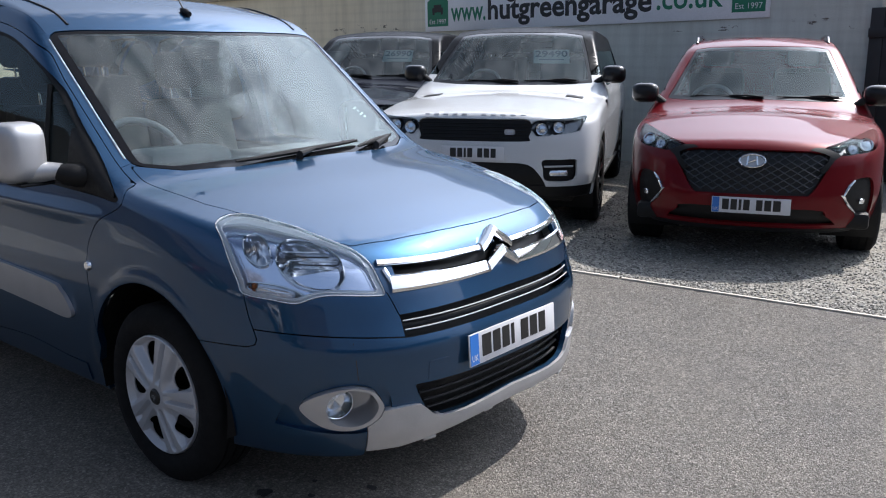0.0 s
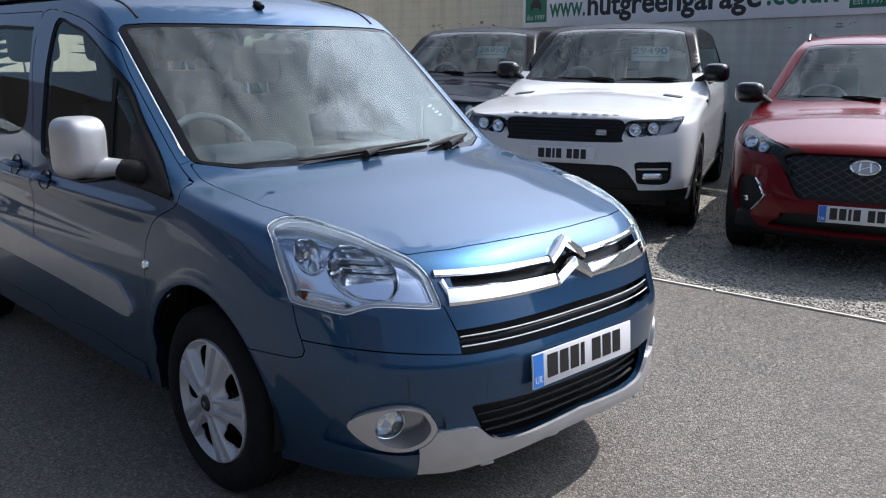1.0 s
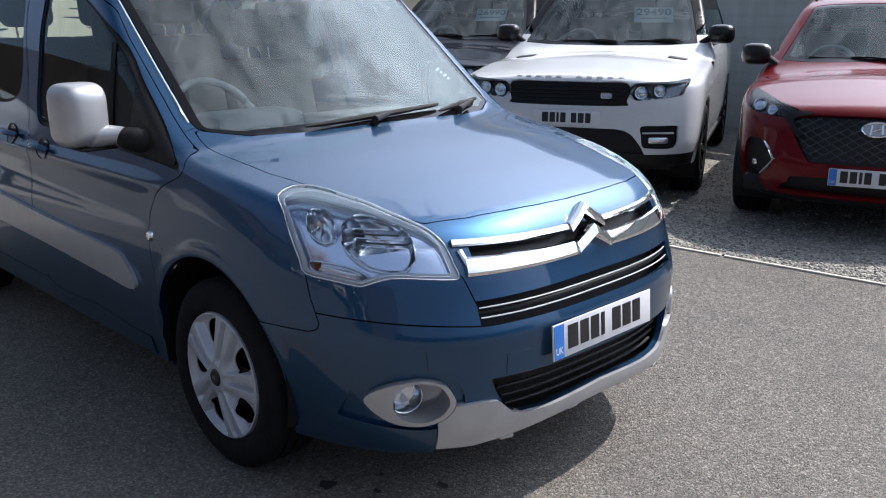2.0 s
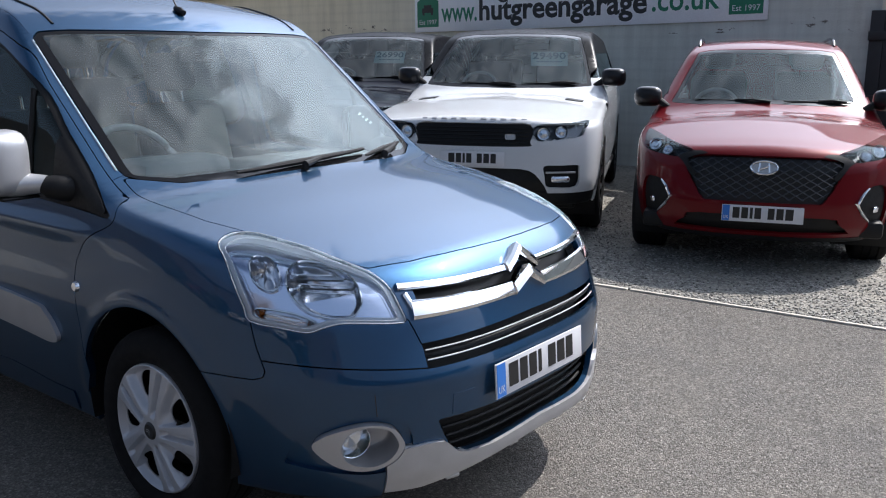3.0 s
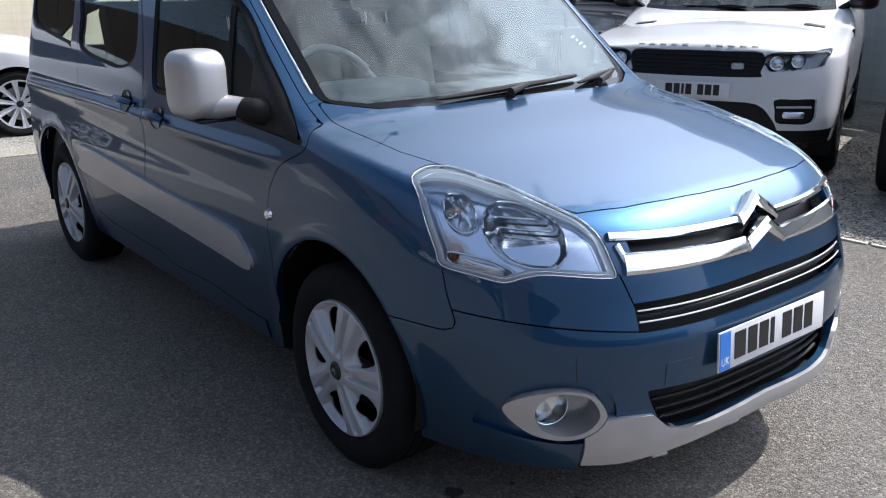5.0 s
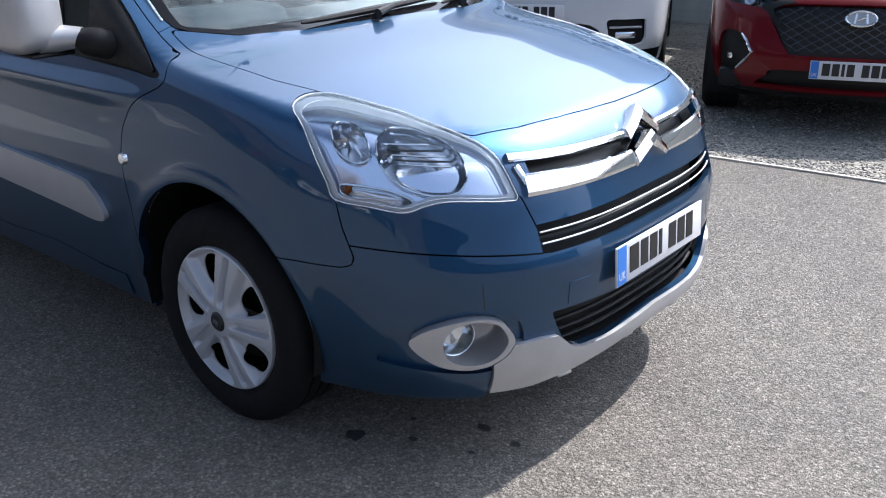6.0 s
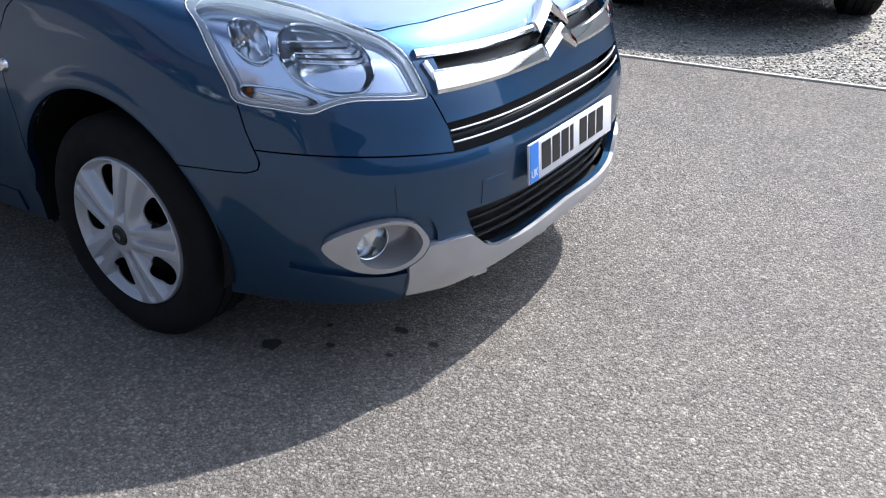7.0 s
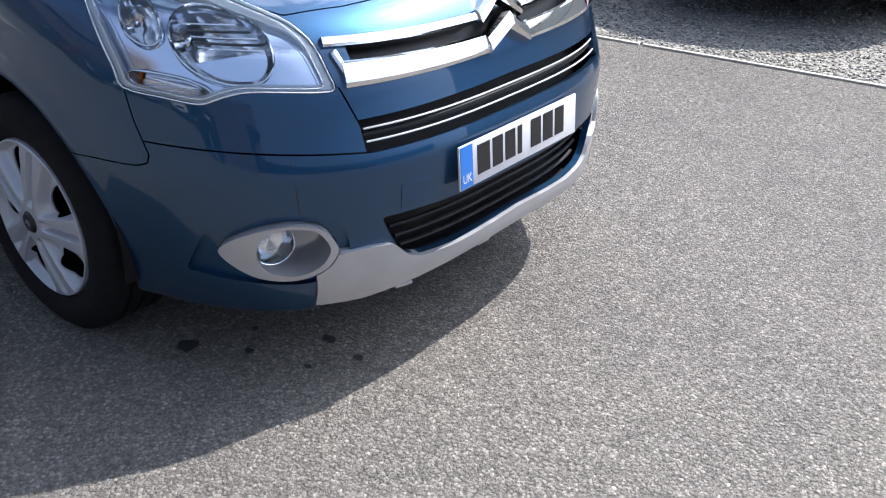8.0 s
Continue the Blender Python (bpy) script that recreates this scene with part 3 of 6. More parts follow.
def lettering(name, text, size, m, material, parent, depth=0.0015, fit=None, bold=0.0):
    """Words in the built-in font, as a mesh, centred on the pose m, facing its +z."""
    cu = bpy.data.curves.new(name, "FONT")
    cu.body, cu.size, cu.extrude, cu.align_x, cu.align_y, cu.offset = text, size, depth, "CENTER", "CENTER", bold
    cu.resolution_u = 3
    tmp = bpy.data.objects.new(name, cu)
    scene.collection.objects.link(tmp)
    bpy.context.view_layer.update()
    me = bpy.data.meshes.new_from_object(tmp.evaluated_get(bpy.context.evaluated_depsgraph_get()))
    bpy.data.objects.remove(tmp)
    bpy.data.curves.remove(cu)
    wide = max(v.co.x for v in me.vertices) - min(v.co.x for v in me.vertices)
    sx = fit / wide if fit else 1.0
    me.transform(m @ Matrix.Diagonal((sx, 1, 1, 1)))
    me.materials.clear()
    me.materials.append(material)
    ob = new(name, me)
    ob.parent = parent
    return ob


def facing(p, n, lift=0.0, up=(0, 0, 1)):
    """A pose at p whose z looks along n and whose y goes up."""
    n = Vector(n).normalized()
    x = Vector(up).cross(n).normalized()
    y = n.cross(x)
    m = Matrix((x, y, n)).transposed().to_4x4()
    m.translation = Vector(p) + n * lift
    return m


def number_plate(car, m, widths, band=True):
    """A 520 x 111 mm plate with its characters as plain bars."""
    base = part("number_plate", box((0.52, 0.111, 0.006), m, 0.002), WHITE_PLASTIC, car, "white number plate with dark bars")
    if band:
        part("band", box((0.046, 0.105, 0.002), m @ pose(-0.233, 0, 0.0035)), PLATE_BLUE, base, "blue band")
        lettering("country", "UK", 0.032, m @ pose(-0.233, -0.030, 0.0046), WHITE_PLASTIC, base, 0.0004, 0.034)
    x = -0.19
    for w in widths:
        if w:
            part("bar", box((w, 0.075, 0.0015), m @ pose(x + w / 2, 0.004, 0.0038)), INK, base)
            x += w + 0.012
        else:
            x += 0.03
    return base


def tyre_mesh(r, rim, width):
    """The tyre, turned round y, outer face towards -y, with three grooves in its tread."""
    w = width
    prof = [(rim - 0.004, 0.03), (rim, 0.008), (rim + 0.012, -0.002), (rim + (r - rim) * 0.35, -0.010), (rim + (r - rim) * 0.62, -0.010), (r - 0.022, 0.002), (r - 0.006, 0.014), (r, 0.03)]
    for c in (0.28, 0.5, 0.72):
        prof += [(r, w * c - 0.006), (r - 0.007, w * c - 0.004), (r - 0.007, w * c + 0.004), (r, w * c + 0.006)]
    prof += [(r, w - 0.02), (r - 0.03, w), (rim, w - 0.01)]
    return lathe(prof, 72)


def polar(rows, height, keep, seg=150, r0=0.02, r1=0.2):
    """A dished disc of points round y, cut by fields of (radius, angle)."""
    rr = np.linspace(r0, r1, rows)
    aa = np.linspace(0, 2 * np.pi, seg, endpoint=False)
    pts = np.array([[r * np.cos(a), 0.0, r * np.sin(a)] for r in rr for a in aa])
    faces = []
    for i in range(rows - 1):
        for j in range(seg):
            k = (j + 1) % seg
            faces.append([i * seg + j, (i + 1) * seg + j, (i + 1) * seg + k, i * seg + k])
    pts, faces = clip([tuple(p) for p in pts], faces, keep)
    pts[:, 1] = height(pts)
    return pts, faces


def disc_part(name, pts, faces, depth, mat, parent, label=""):
    bm = bmesh.new()
    vs = [bm.verts.new(p) for p in pts]
    for f in faces:
        bm.faces.new([vs[i] for i in f])
    made = bmesh.ops.extrude_face_region(bm, geom=list(bm.faces))
    bmesh.ops.translate(bm, vec=(0, depth, 0), verts=[v for v in made["geom"] if isinstance(v, bmesh.types.BMVert)])
    return part(name, bm, mat, parent, label, angle=28)


def sector(p, fold, turn=0.0):
    """Angle within one of fold repeats, and the radius."""
    a = np.arctan2(p[..., 2], p[..., 0]) - turn
    step = 2 * np.pi / fold
    return (a + step / 2) % step - step / 2, np.hypot(p[..., 0], p[..., 2])


def oval_hole(fold, turn, radius, half_r, half_t):
    def f(p):
        a, r = sector(p, fold, turn)
        return np.sqrt(((r - radius) / half_r) ** 2 + (a * r / half_t) ** 2) * min(half_r, half_t) - min(half_r, half_t)
    return f


MADE_WHEELS = {}


def hub_wheel(car, x, y, z, r, rim, width, side, fold=5, style="cover", tint=None, turn=0.3):
    """A wheel; built facing -y and turned round for the other side. Alike wheels share their meshes."""
    tint = tint or ALLOY
    m = pose(x, y, z, 0, 0, 0 if side < 0 else 180) @ pose(0, 0, 0, 0, math.degrees(turn), 0)
    key = (r, rim, width, fold, style, tint.name)
    if key in MADE_WHEELS:
        w = copy_thing(MADE_WHEELS[key], m)
        w.parent = car
        return w
    bar = lathe([(rim + 0.002, width - 0.02), (rim - 0.012, width * 0.5), (rim - 0.012, 0.05), (rim, 0.012)], 48)
    w = part("wheel", bar, BLACK_PLASTIC, car)
    w.matrix_local = m
    MADE_WHEELS[key] = w
    part("tyre", tyre_mesh(r, rim, width), RUBBER, w, "black rubber tyre")
    part("brake_disc", lathe([(0.06, 0.085), (rim * 0.68, 0.085), (rim * 0.68, 0.10), (0.06, 0.10)], 40), SILVER if style != "cover" else BLACK_PLASTIC, w)
    if style == "cover":
        half = math.pi / fold

        def wide(rr):
            return 0.46 * (rr - 0.026)

        def hole(p):
            a, rr = sector(p, fold, -0.09)
            across, out = a * rr / (rim * (0.115 + 0.22 * np.clip(rr / rim - 0.42, 0, 1))), (rr - rim * 0.68) / (rim * 0.205)
            return ((np.abs(across) ** 2.6 + np.abs(out) ** 2.6) ** (1 / 2.6) - 1) * 0.02

        def ease(v):
            v = np.clip(v, 0, 1)
            return v * v * (3 - 2 * v)

        def height(p):
            a, rr = sector(p, fold)
            b, _ = sector(p, fold, half)
            inward = ease((rr - rim * 0.20) / (rim * 0.26)) * ease((rim * 0.99 - rr) / (rim * 0.10))
            steep, gentle = ease((wide(rr) + a * rr) / 0.010), ease((wide(rr) - a * rr) / 0.026)
            groove = ease((0.015 - np.abs(b) * rr) / 0.009) * ease((rr - rim * 0.2) / (rim * 0.12)) * ease((rim * 0.97 - rr) / (rim * 0.10))
            return -0.020 + 0.016 * (rr / rim) ** 2 + 0.026 * steep * gentle * inward + 0.020 * groove + 0.016 * ease((rr - rim * 0.985) / (rim * 0.02))
        pts, faces = polar(64, height, [hole], 320, 0.026, rim + 0.004)
        disc_part("wheel_cover", pts, faces, 0.004, tint, w, "silver plastic wheel cover")
        part("hub_cap", lathe([(0.0005, -0.027), (0.024, -0.026), (0.032, -0.018), (0.032, 0.0)], 28), INK, w, "black round centre cap")
        for k in range(2):
            bm = bmesh.new()
            for s in (-1, 1):
                box((0.012, 0.003, 0.004), pose(s * 0.005, -0.0265, 0.004 - 0.008 * k, 0, s * 35, 0), 0, bm)
            part("chevron", bm, CHROME, w)
    else:
        def spoke(p):
            a, rr = sector(p, fold)
            half = rim * (0.075 + 0.05 * np.clip((rr / rim - 0.55) / 0.45, 0, 1))
            return np.maximum(half - np.abs(a) * rr, np.maximum(rim * 0.22 - rr, rr - rim * 0.93))

        def height(p):
            a, rr = sector(p, fold)
            return 0.018 - 0.02 * (rr / rim) ** 2 + 0.05 * (a * rr) ** 2 / (rim * 0.2) + 0.006 * np.exp(-((a * rr) / 0.006) ** 2)
        pts, faces = polar(26, height, [spoke], 160, 0.03, rim)
        disc_part("spokes", pts, faces, 0.03, tint, w)
        part("hub_cap", lathe([(0.0005, 0.004), (0.028, 0.006), (0.034, 0.02)], 24), BLACK_PLASTIC, w)
    return w


def wiper(car, base, tip, lift=0.02):
    base, tip = Vector(base), Vector(tip)
    mid = base.lerp(tip, 0.45)
    up = Vector((0.35, 0, 0.9)).normalized()
    arm = part("wiper", tube([base + up * lift, base.lerp(mid, 0.5) + up * (lift + 0.012), mid + up * (lift + 0.006)], [0.012, 0.009, 0.006], 8), BLACK_PLASTIC, car, "black windscreen wiper")
    d = (tip - mid).normalized()
    part("blade", tube([mid - d * 0.26 + up * lift * 0.5, mid + up * lift * 0.7, tip + up * lift * 0.5], [0.005, 0.009, 0.004], 8), BLACK_PLASTIC, arm)
    return arm


def seat(car, x, y, z, cloth, rest=True):
    s = part("seat", box((0.50, 0.50, 0.16), pose(x, y, z), 0.05), cloth, car, "dark cloth car seat")
    part("backrest", box((0.13, 0.50, 0.62), pose(x - 0.30, y, z + 0.34, 0, -14, 0), 0.055), cloth, s)
    if rest:
        part("headrest", box((0.10, 0.27, 0.19), pose(x - 0.43, y, z + 0.79, 0, -8, 0), 0.045, seg=3), cloth, s)
        for k in (-0.06, 0.06):
            part("post", tube([(x - 0.405, y + k, z + 0.60), (x - 0.43, y + k, z + 0.74)], 0.006, 8), CHROME, s)
    return s


def steering_wheel(car, x, y, z, tilt=62):
    m = pose(x, y, z, 0, -tilt + 90 - 62, 0)
    bm = bmesh.new()
    ring = [Vector((0.0, 0.185 * math.cos(a), 0.185 * math.sin(a))) for a in np.linspace(0, 2 * math.pi, 41)]
    tube(ring, 0.016, 10, bm, caps=False)
    bmesh.ops.transform(bm, matrix=m, verts=bm.verts)
    w = part("steering_wheel", bm, PALE_TRIM, car, "pale grey steering wheel")
    hub = box((0.05, 0.14, 0.10), m @ pose(0.03, 0, -0.02), 0.02)
    box((0.025, 0.32, 0.035), m @ pose(0.015, 0, 0.0), 0.008, hub)
    part("hub", hub, GREY_TRIM, w)
    return w


# ---- the blue people carrier ----
def blue_carrier():
    F = van_shape
    car = empty("blue_people_carrier", pose(0, 0.015, 0), "metallic blue compact people carrier parked on grey asphalt", "car")
    ring = ring_of()
    K = math.radians(1) * 1.3

    def arcs(points):
        return [(a * K, z) for a, z in points]

    HL_LINE = [(-42.9, 0.960), (-41.2, 0.976), (-38.2, 0.977), (-35.4, 0.969), (-32.9, 0.958), (-30.1, 0.944), (-27.9, 0.927), (-25.8, 0.909), (-24.0, 0.890), (-22.8, 0.866), (-22.1, 0.840),
               (-21.5, 0.793), (-21.2, 0.757), (-22.4, 0.754), (-25.5, 0.761), (-28.3, 0.765), (-30.3, 0.757), (-32.0, 0.743), (-33.2, 0.743), (-35.5, 0.752), (-38.9, 0.764), (-39.6, 0.801), (-40.7, 0.861), (-41.8, 0.925)]
    hl_fine = outline(HL_LINE, per=3)
    HL = inside_of(arcs(hl_fine), ring)
    HLM = lambda p: HL(p * [1, -1, 1])
    half_bonnet = [(-0.089, 0.0), (-0.094, 0.14), (-0.108, 0.27), (-0.134, 0.41), (-0.180, 0.542), (-0.226, 0.568), (-0.369, 0.598), (-0.55, 0.668), (-0.70, 0.715), (-1.02, 0.742), (-1.115, 0.735), (-1.085, 0.695), (-1.0, 0.58), (-0.93, 0.38), (-0.905, 0.18), (-0.90, 0.0)]
    BON = inside_of([(x, -y) for x, y in half_bonnet] + [(x, y) for x, y in half_bonnet[-2:0:-1]], xy)
    WING_FRONT = inside_of(arcs([(-38.9, 0.775), (-38.3, 0.697), (-37.7, 0.652), (-37.35, 0.625), (-37.6, 0.606), (-38.7, 0.596), (-42.0, 0.592), (-50.0, 0.586), (-130.0, 0.20), (-130.0, 1.6), (-22.0, 1.6), (-22.0, 0.90), (-30.0, 0.86)]), ring)
    WING_M = lambda p: WING_FRONT(p * [1, -1, 1])
    arch_f = lambda p: np.hypot(p[..., 0] + 0.845, p[..., 2] - 0.355) - 0.374
    arch_r = lambda p: np.hypot(p[..., 0] + 3.60, p[..., 2] - 0.355) - 0.374
    seam = lambda p: p[..., 2] - (0.617 + 0.11 * np.clip((np.abs(p[..., 1]) - 0.48), 0, 0.35))
    v_line = lambda p: np.abs(p[..., 1]) - np.interp(p[..., 2], [0.60, 0.62, 0.675, 0.76, 0.80], [0.492, 0.492, 0.492, 0.517, 0.60])
    DOOR = inside_of(outline([(-1.235, 0.345), (-1.225, 0.75), (-1.175, 0.865), (-1.105, 0.925), (-0.985, 0.985), (-1.02, 1.05), (-1.13, 1.135), (-1.31, 1.275), (-1.52, 1.445), (-1.80, 1.578), (-2.10, 1.638), (-2.34, 1.645), (-2.385, 1.50), (-2.315, 1.22), (-2.29, 0.95), (-2.30, 0.70), (-2.30, 0.345), (-1.8, 0.338)], per=4), xz)
    DOOR_FLAT = DOOR
    DOOR = lambda p: np.minimum(DOOR_FLAT(p), np.abs(p[..., 1]) - np.interp(p[..., 2], [0.98, 1.02, 1.1, 1.4, 1.6], [0.70, 0.775, 0.768, 0.748, 0.712]))
    REAR_DOOR = inside_of([(-2.31, 0.345), (-2.31, 0.70), (-2.30, 0.95), (-2.325, 1.22), (-2.395, 1.50), (-2.36, 1.648), (-3.21, 1.652), (-3.17, 1.2), (-3.165, 0.70), (-3.15, 0.50), (-3.08, 0.37), (-2.9, 0.345)], xz)
    FRONT_GLASS = inside_of(outline([(-2.20, 1.598), (-2.0, 1.588), (-1.8, 1.537), (-1.53, 1.408), (-1.32, 1.237), (-1.15, 1.098), (-1.05, 1.028), (-1.005, 0.996), (-1.05, 0.990), (-1.23, 1.003), (-2.04, 1.034), (-2.18, 1.045), (-2.21, 1.10), (-2.215, 1.30)], per=4), xz)
    REAR_GLASS = inside_of(outline([(-3.13, 1.57), (-2.50, 1.585), (-2.435, 1.55), (-2.39, 1.32), (-2.395, 1.19), (-2.45, 1.13), (-2.57, 1.105), (-2.71, 1.107), (-3.12, 1.155), (-3.14, 1.3)], per=4), xz)
    QUARTER = inside_of(outline([(-3.27, 1.565), (-3.27, 1.18), (-3.33, 1.17), (-3.75, 1.215), (-3.90, 1.25), (-3.96, 1.32), (-3.92, 1.52), (-3.84, 1.565)], per=4), xz)
    half_screen = [(0.0, 1.590), (0.30, 1.592), (0.58, 1.590), (0.672, 1.582), (0.700, 1.560), (0.710, 1.40), (0.722, 1.21), (0.730, 1.13), (0.722, 1.103), (0.69, 1.090), (0.58, 1.075), (0.38, 1.073), (0.18, 1.076), (0.0, 1.077)]
    SCREEN = inside_of([(-y, z) for y, z in half_screen] + [(y, z) for y, z in half_screen[-2:0:-1]], yz)
    on_nose = lambda p: p[..., 0] + 1.95
    SCREEN_F = lambda p: np.minimum(SCREEN(p), on_nose(p))
    half_tail = [(0.0, 1.58), (0.52, 1.56), (0.60, 1.50), (0.66, 1.15), (0.60, 1.10), (0.0, 1.09)]
    TAIL = inside_of([(-y, z) for y, z in half_tail] + [(y, z) for y, z in half_tail[-2:0:-1]], yz)
    TAIL_F = lambda p: np.minimum(TAIL(p), -3.9 - p[..., 0])
    FOG = [(-32.4, 0.409), (-31.3, 0.438), (-29.5, 0.459), (-27.7, 0.471), (-25.9, 0.474), (-24.4, 0.466), (-23.3, 0.449), (-22.3, 0.406), (-22.6, 0.375), (-23.4, 0.351), (-24.8, 0.332), (-26.4, 0.325), (-28.0, 0.328), (-29.6, 0.340), (-31.4, 0.372)]
    FOG_IN = [(-28.6, 0.444), (-27.6, 0.459), (-26.4, 0.466), (-25.0, 0.461), (-23.9, 0.447), (-23.05, 0.408), (-23.3, 0.380), (-24.0, 0.359), (-25.2, 0.343), (-26.4, 0.339), (-27.8, 0.347), (-28.8, 0.366), (-29.2, 0.405)]
    FOG_F = inside_of(arcs(outline(FOG, per=3)), ring)
    FOG_IN_F = inside_of(arcs(outline(FOG_IN, per=3)), ring)
    FOG_M = lambda p: FOG_F(p * [1, -1, 1])
    RECESS = inside_of(arcs(outline([(-31.5, 0.484), (-33.4, 0.450), (-35.4, 0.345), (-34.6, 0.334), (-30.6, 0.318), (-25.8, 0.308), (-22.6, 0.325), (-21.5, 0.36), (-21.3, 0.41), (-22.2, 0.462), (-24.0, 0.486), (-27.5, 0.492)], per=3)), ring)
    RECESS_M = lambda p: RECESS(p * [1, -1, 1])
    half_low = [(0.0, 0.449), (0.25, 0.450), (0.469, 0.455), (0.450, 0.41), (0.428, 0.368), (0.40, 0.340), (0.36, 0.327), (0.26, 0.322), (0.0, 0.334)]
    LOW = inside_of([(-y, z) for y, z in half_low] + [(y, z) for y, z in half_low[-2:0:-1]], yz)
    LOW_F = lambda p: np.minimum(LOW(p), p[..., 0] + 0.3)
    skid_top = lambda p: np.interp(np.abs(p[..., 1]), [0.0, 0.26, 0.36, 0.40, 0.428, 0.45, 0.50, 0.56, 0.62], [0.334, 0.322, 0.327, 0.340, 0.368, 0.387, 0.391, 0.388, 0.38]) - p[..., 2]
    SKID = lambda p: np.minimum(np.minimum(skid_top(p), 0.605 - 0.12 * (0.33 - p[..., 2]) - np.abs(p[..., 1])), p[..., 0] + 0.3)
    skid_low = lambda p: p[..., 2] - (0.246 + 0.040 * np.clip(1 - (p[..., 1] / 0.5) ** 2, 0, 1))
    SLOT = lambda p: np.minimum(np.minimum(p[..., 2] - 0.621, 0.690 - p[..., 2] - 0.01 * np.abs(p[..., 1])), np.minimum(0.488 - np.abs(p[..., 1]), p[..., 0] + 0.3))
    GAP = lambda p: np.minimum(np.minimum(p[..., 2] - 0.778, 0.838 + 0.01 * (np.abs(p[..., 1]) / 0.5) ** 2 - p[..., 2]), 0.470 - np.abs(p[..., 1]))

    # bonnet and nose
    skin("bonnet", car, PAINT_BLUE, sheet(F, "top", np.linspace(-1.15, -0.06, 120), np.linspace(-0.78, 0.78, 140), [inner(BON)]), 0.02, "metallic blue bonnet")
    skin("grille_panel", car, PAINT_BLUE, sheet(F, "front", np.linspace(-0.62, 0.62, 130), np.linspace(0.66, 0.94, 60), [minus(BON), minus(HL), minus(HLM), lambda p: -v_line(p) - 0.002, minus(GAP, 0.0), lambda p: p[..., 2] - (0.693 - 0.01 * np.abs(p[..., 1]))]), 0.02)
    for flip in (False, True):
        skin("bumper_corner", car, PAINT_BLUE, sheet(F, "cyl", np.linspace(-44, -15, 90), np.linspace(0.58, 0.80, 45), [minus(WING_FRONT, 0.002), minus(HL), lambda p: v_line(p) - 0.002, lambda p: seam(p) - 0.002, lambda p: 0.79 - p[..., 2]]), 0.02, mirror=flip)
    skin("bumper", car, PAINT_BLUE, sheet(F, "cyl", np.linspace(-66, 66, 330), np.linspace(0.215, 0.66, 90), [minus(WING_FRONT, 0.002), minus(WING_M, 0.002), lambda p: -seam(p) - 0.002, arch_f, minus(RECESS, 0.0), minus(RECESS_M, 0.0), minus(LOW_F, 0.0), minus(SKID, 0.0), minus(SLOT, 0.0)]), 0.02, "metallic blue front bumper")
    skin("skid_plate", car, SILVER, sheet(F, "cyl", np.linspace(-40, 40, 260), np.linspace(0.235, 0.40, 60), [inner(SKID, 0.001), minus(LOW_F, 0.0), minus(FOG_F, 0.0), minus(FOG_M, 0.0), skid_low], 0.012), 0.03, "silver bumper skid plate")
    for y in (-0.40, -0.14, 0.14, 0.40):
        p, n = fit_on(F, "front", y, 0.285 - 0.03 * (abs(y) > 0.3))
        part("tooth", box((0.050, 0.013, 0.014), facing(p, n, 0.006) @ pose(0, -0.004, 0), 0.005), SILVER, car)
    # the hollow behind the openings
    skin("grille_backing", car, BLACK_PLASTIC, sheet(F, "cyl", np.linspace(-66, 66, 100), np.linspace(0.26, 0.70, 30), [lambda p: arch_f(p) - 0.03, minus(FOG_F, 0.02), minus(FOG_M, 0.02)], -0.07), 0, "black plastic behind the grilles")
    skin("bonnet_liner", car, BLACK_PLASTIC, sheet(F, "top", np.linspace(-1.1, -0.12, 50), np.linspace(-0.82, 0.82, 60), [minus(HL, 0.0), minus(HLM, 0.0), minus(SCREEN_F, 0.0)], -0.04), 0, "black liner under the bonnet")
    for i in range(4):
        z = 0.345 + 0.030 * i
        w = 0.40 + 0.016 * i
        p, n = on_surface(F, "front", [(y, z) for y in np.linspace(-w, w, 41)])
        part("lower_grille_bar", tube([Vector(a - b * 0.036) for a, b in zip(p, n)], 0.0065, 8, flat=0.8), BLACK_PLASTIC, car, "black plastic grille bar")
    p, n = on_surface(F, "front", [(y, 0.655) for y in np.linspace(-0.488, 0.488, 41)])
    part("slot_bar", tube([Vector(a - b * 0.02) for a, b in zip(p, n)], 0.007, 8), BLACK_PLASTIC, car)
    for z in (0.640, 0.668):
        p, n = on_surface(F, "front", [(y, z) for y in np.linspace(-0.486, 0.486, 41)])
        part("slot_chrome", tube([Vector(a - b * 0.006) for a, b in zip(p, n)], 0.0030, 8, flat=0.8), SILVER, car, "slim satin chrome strip")
    skin("towing_cover", car, PAINT_BLUE, sheet(F, "front", np.linspace(-0.42, -0.34, 10), np.linspace(0.462, 0.525, 10), [], 0.0015), 0.004)

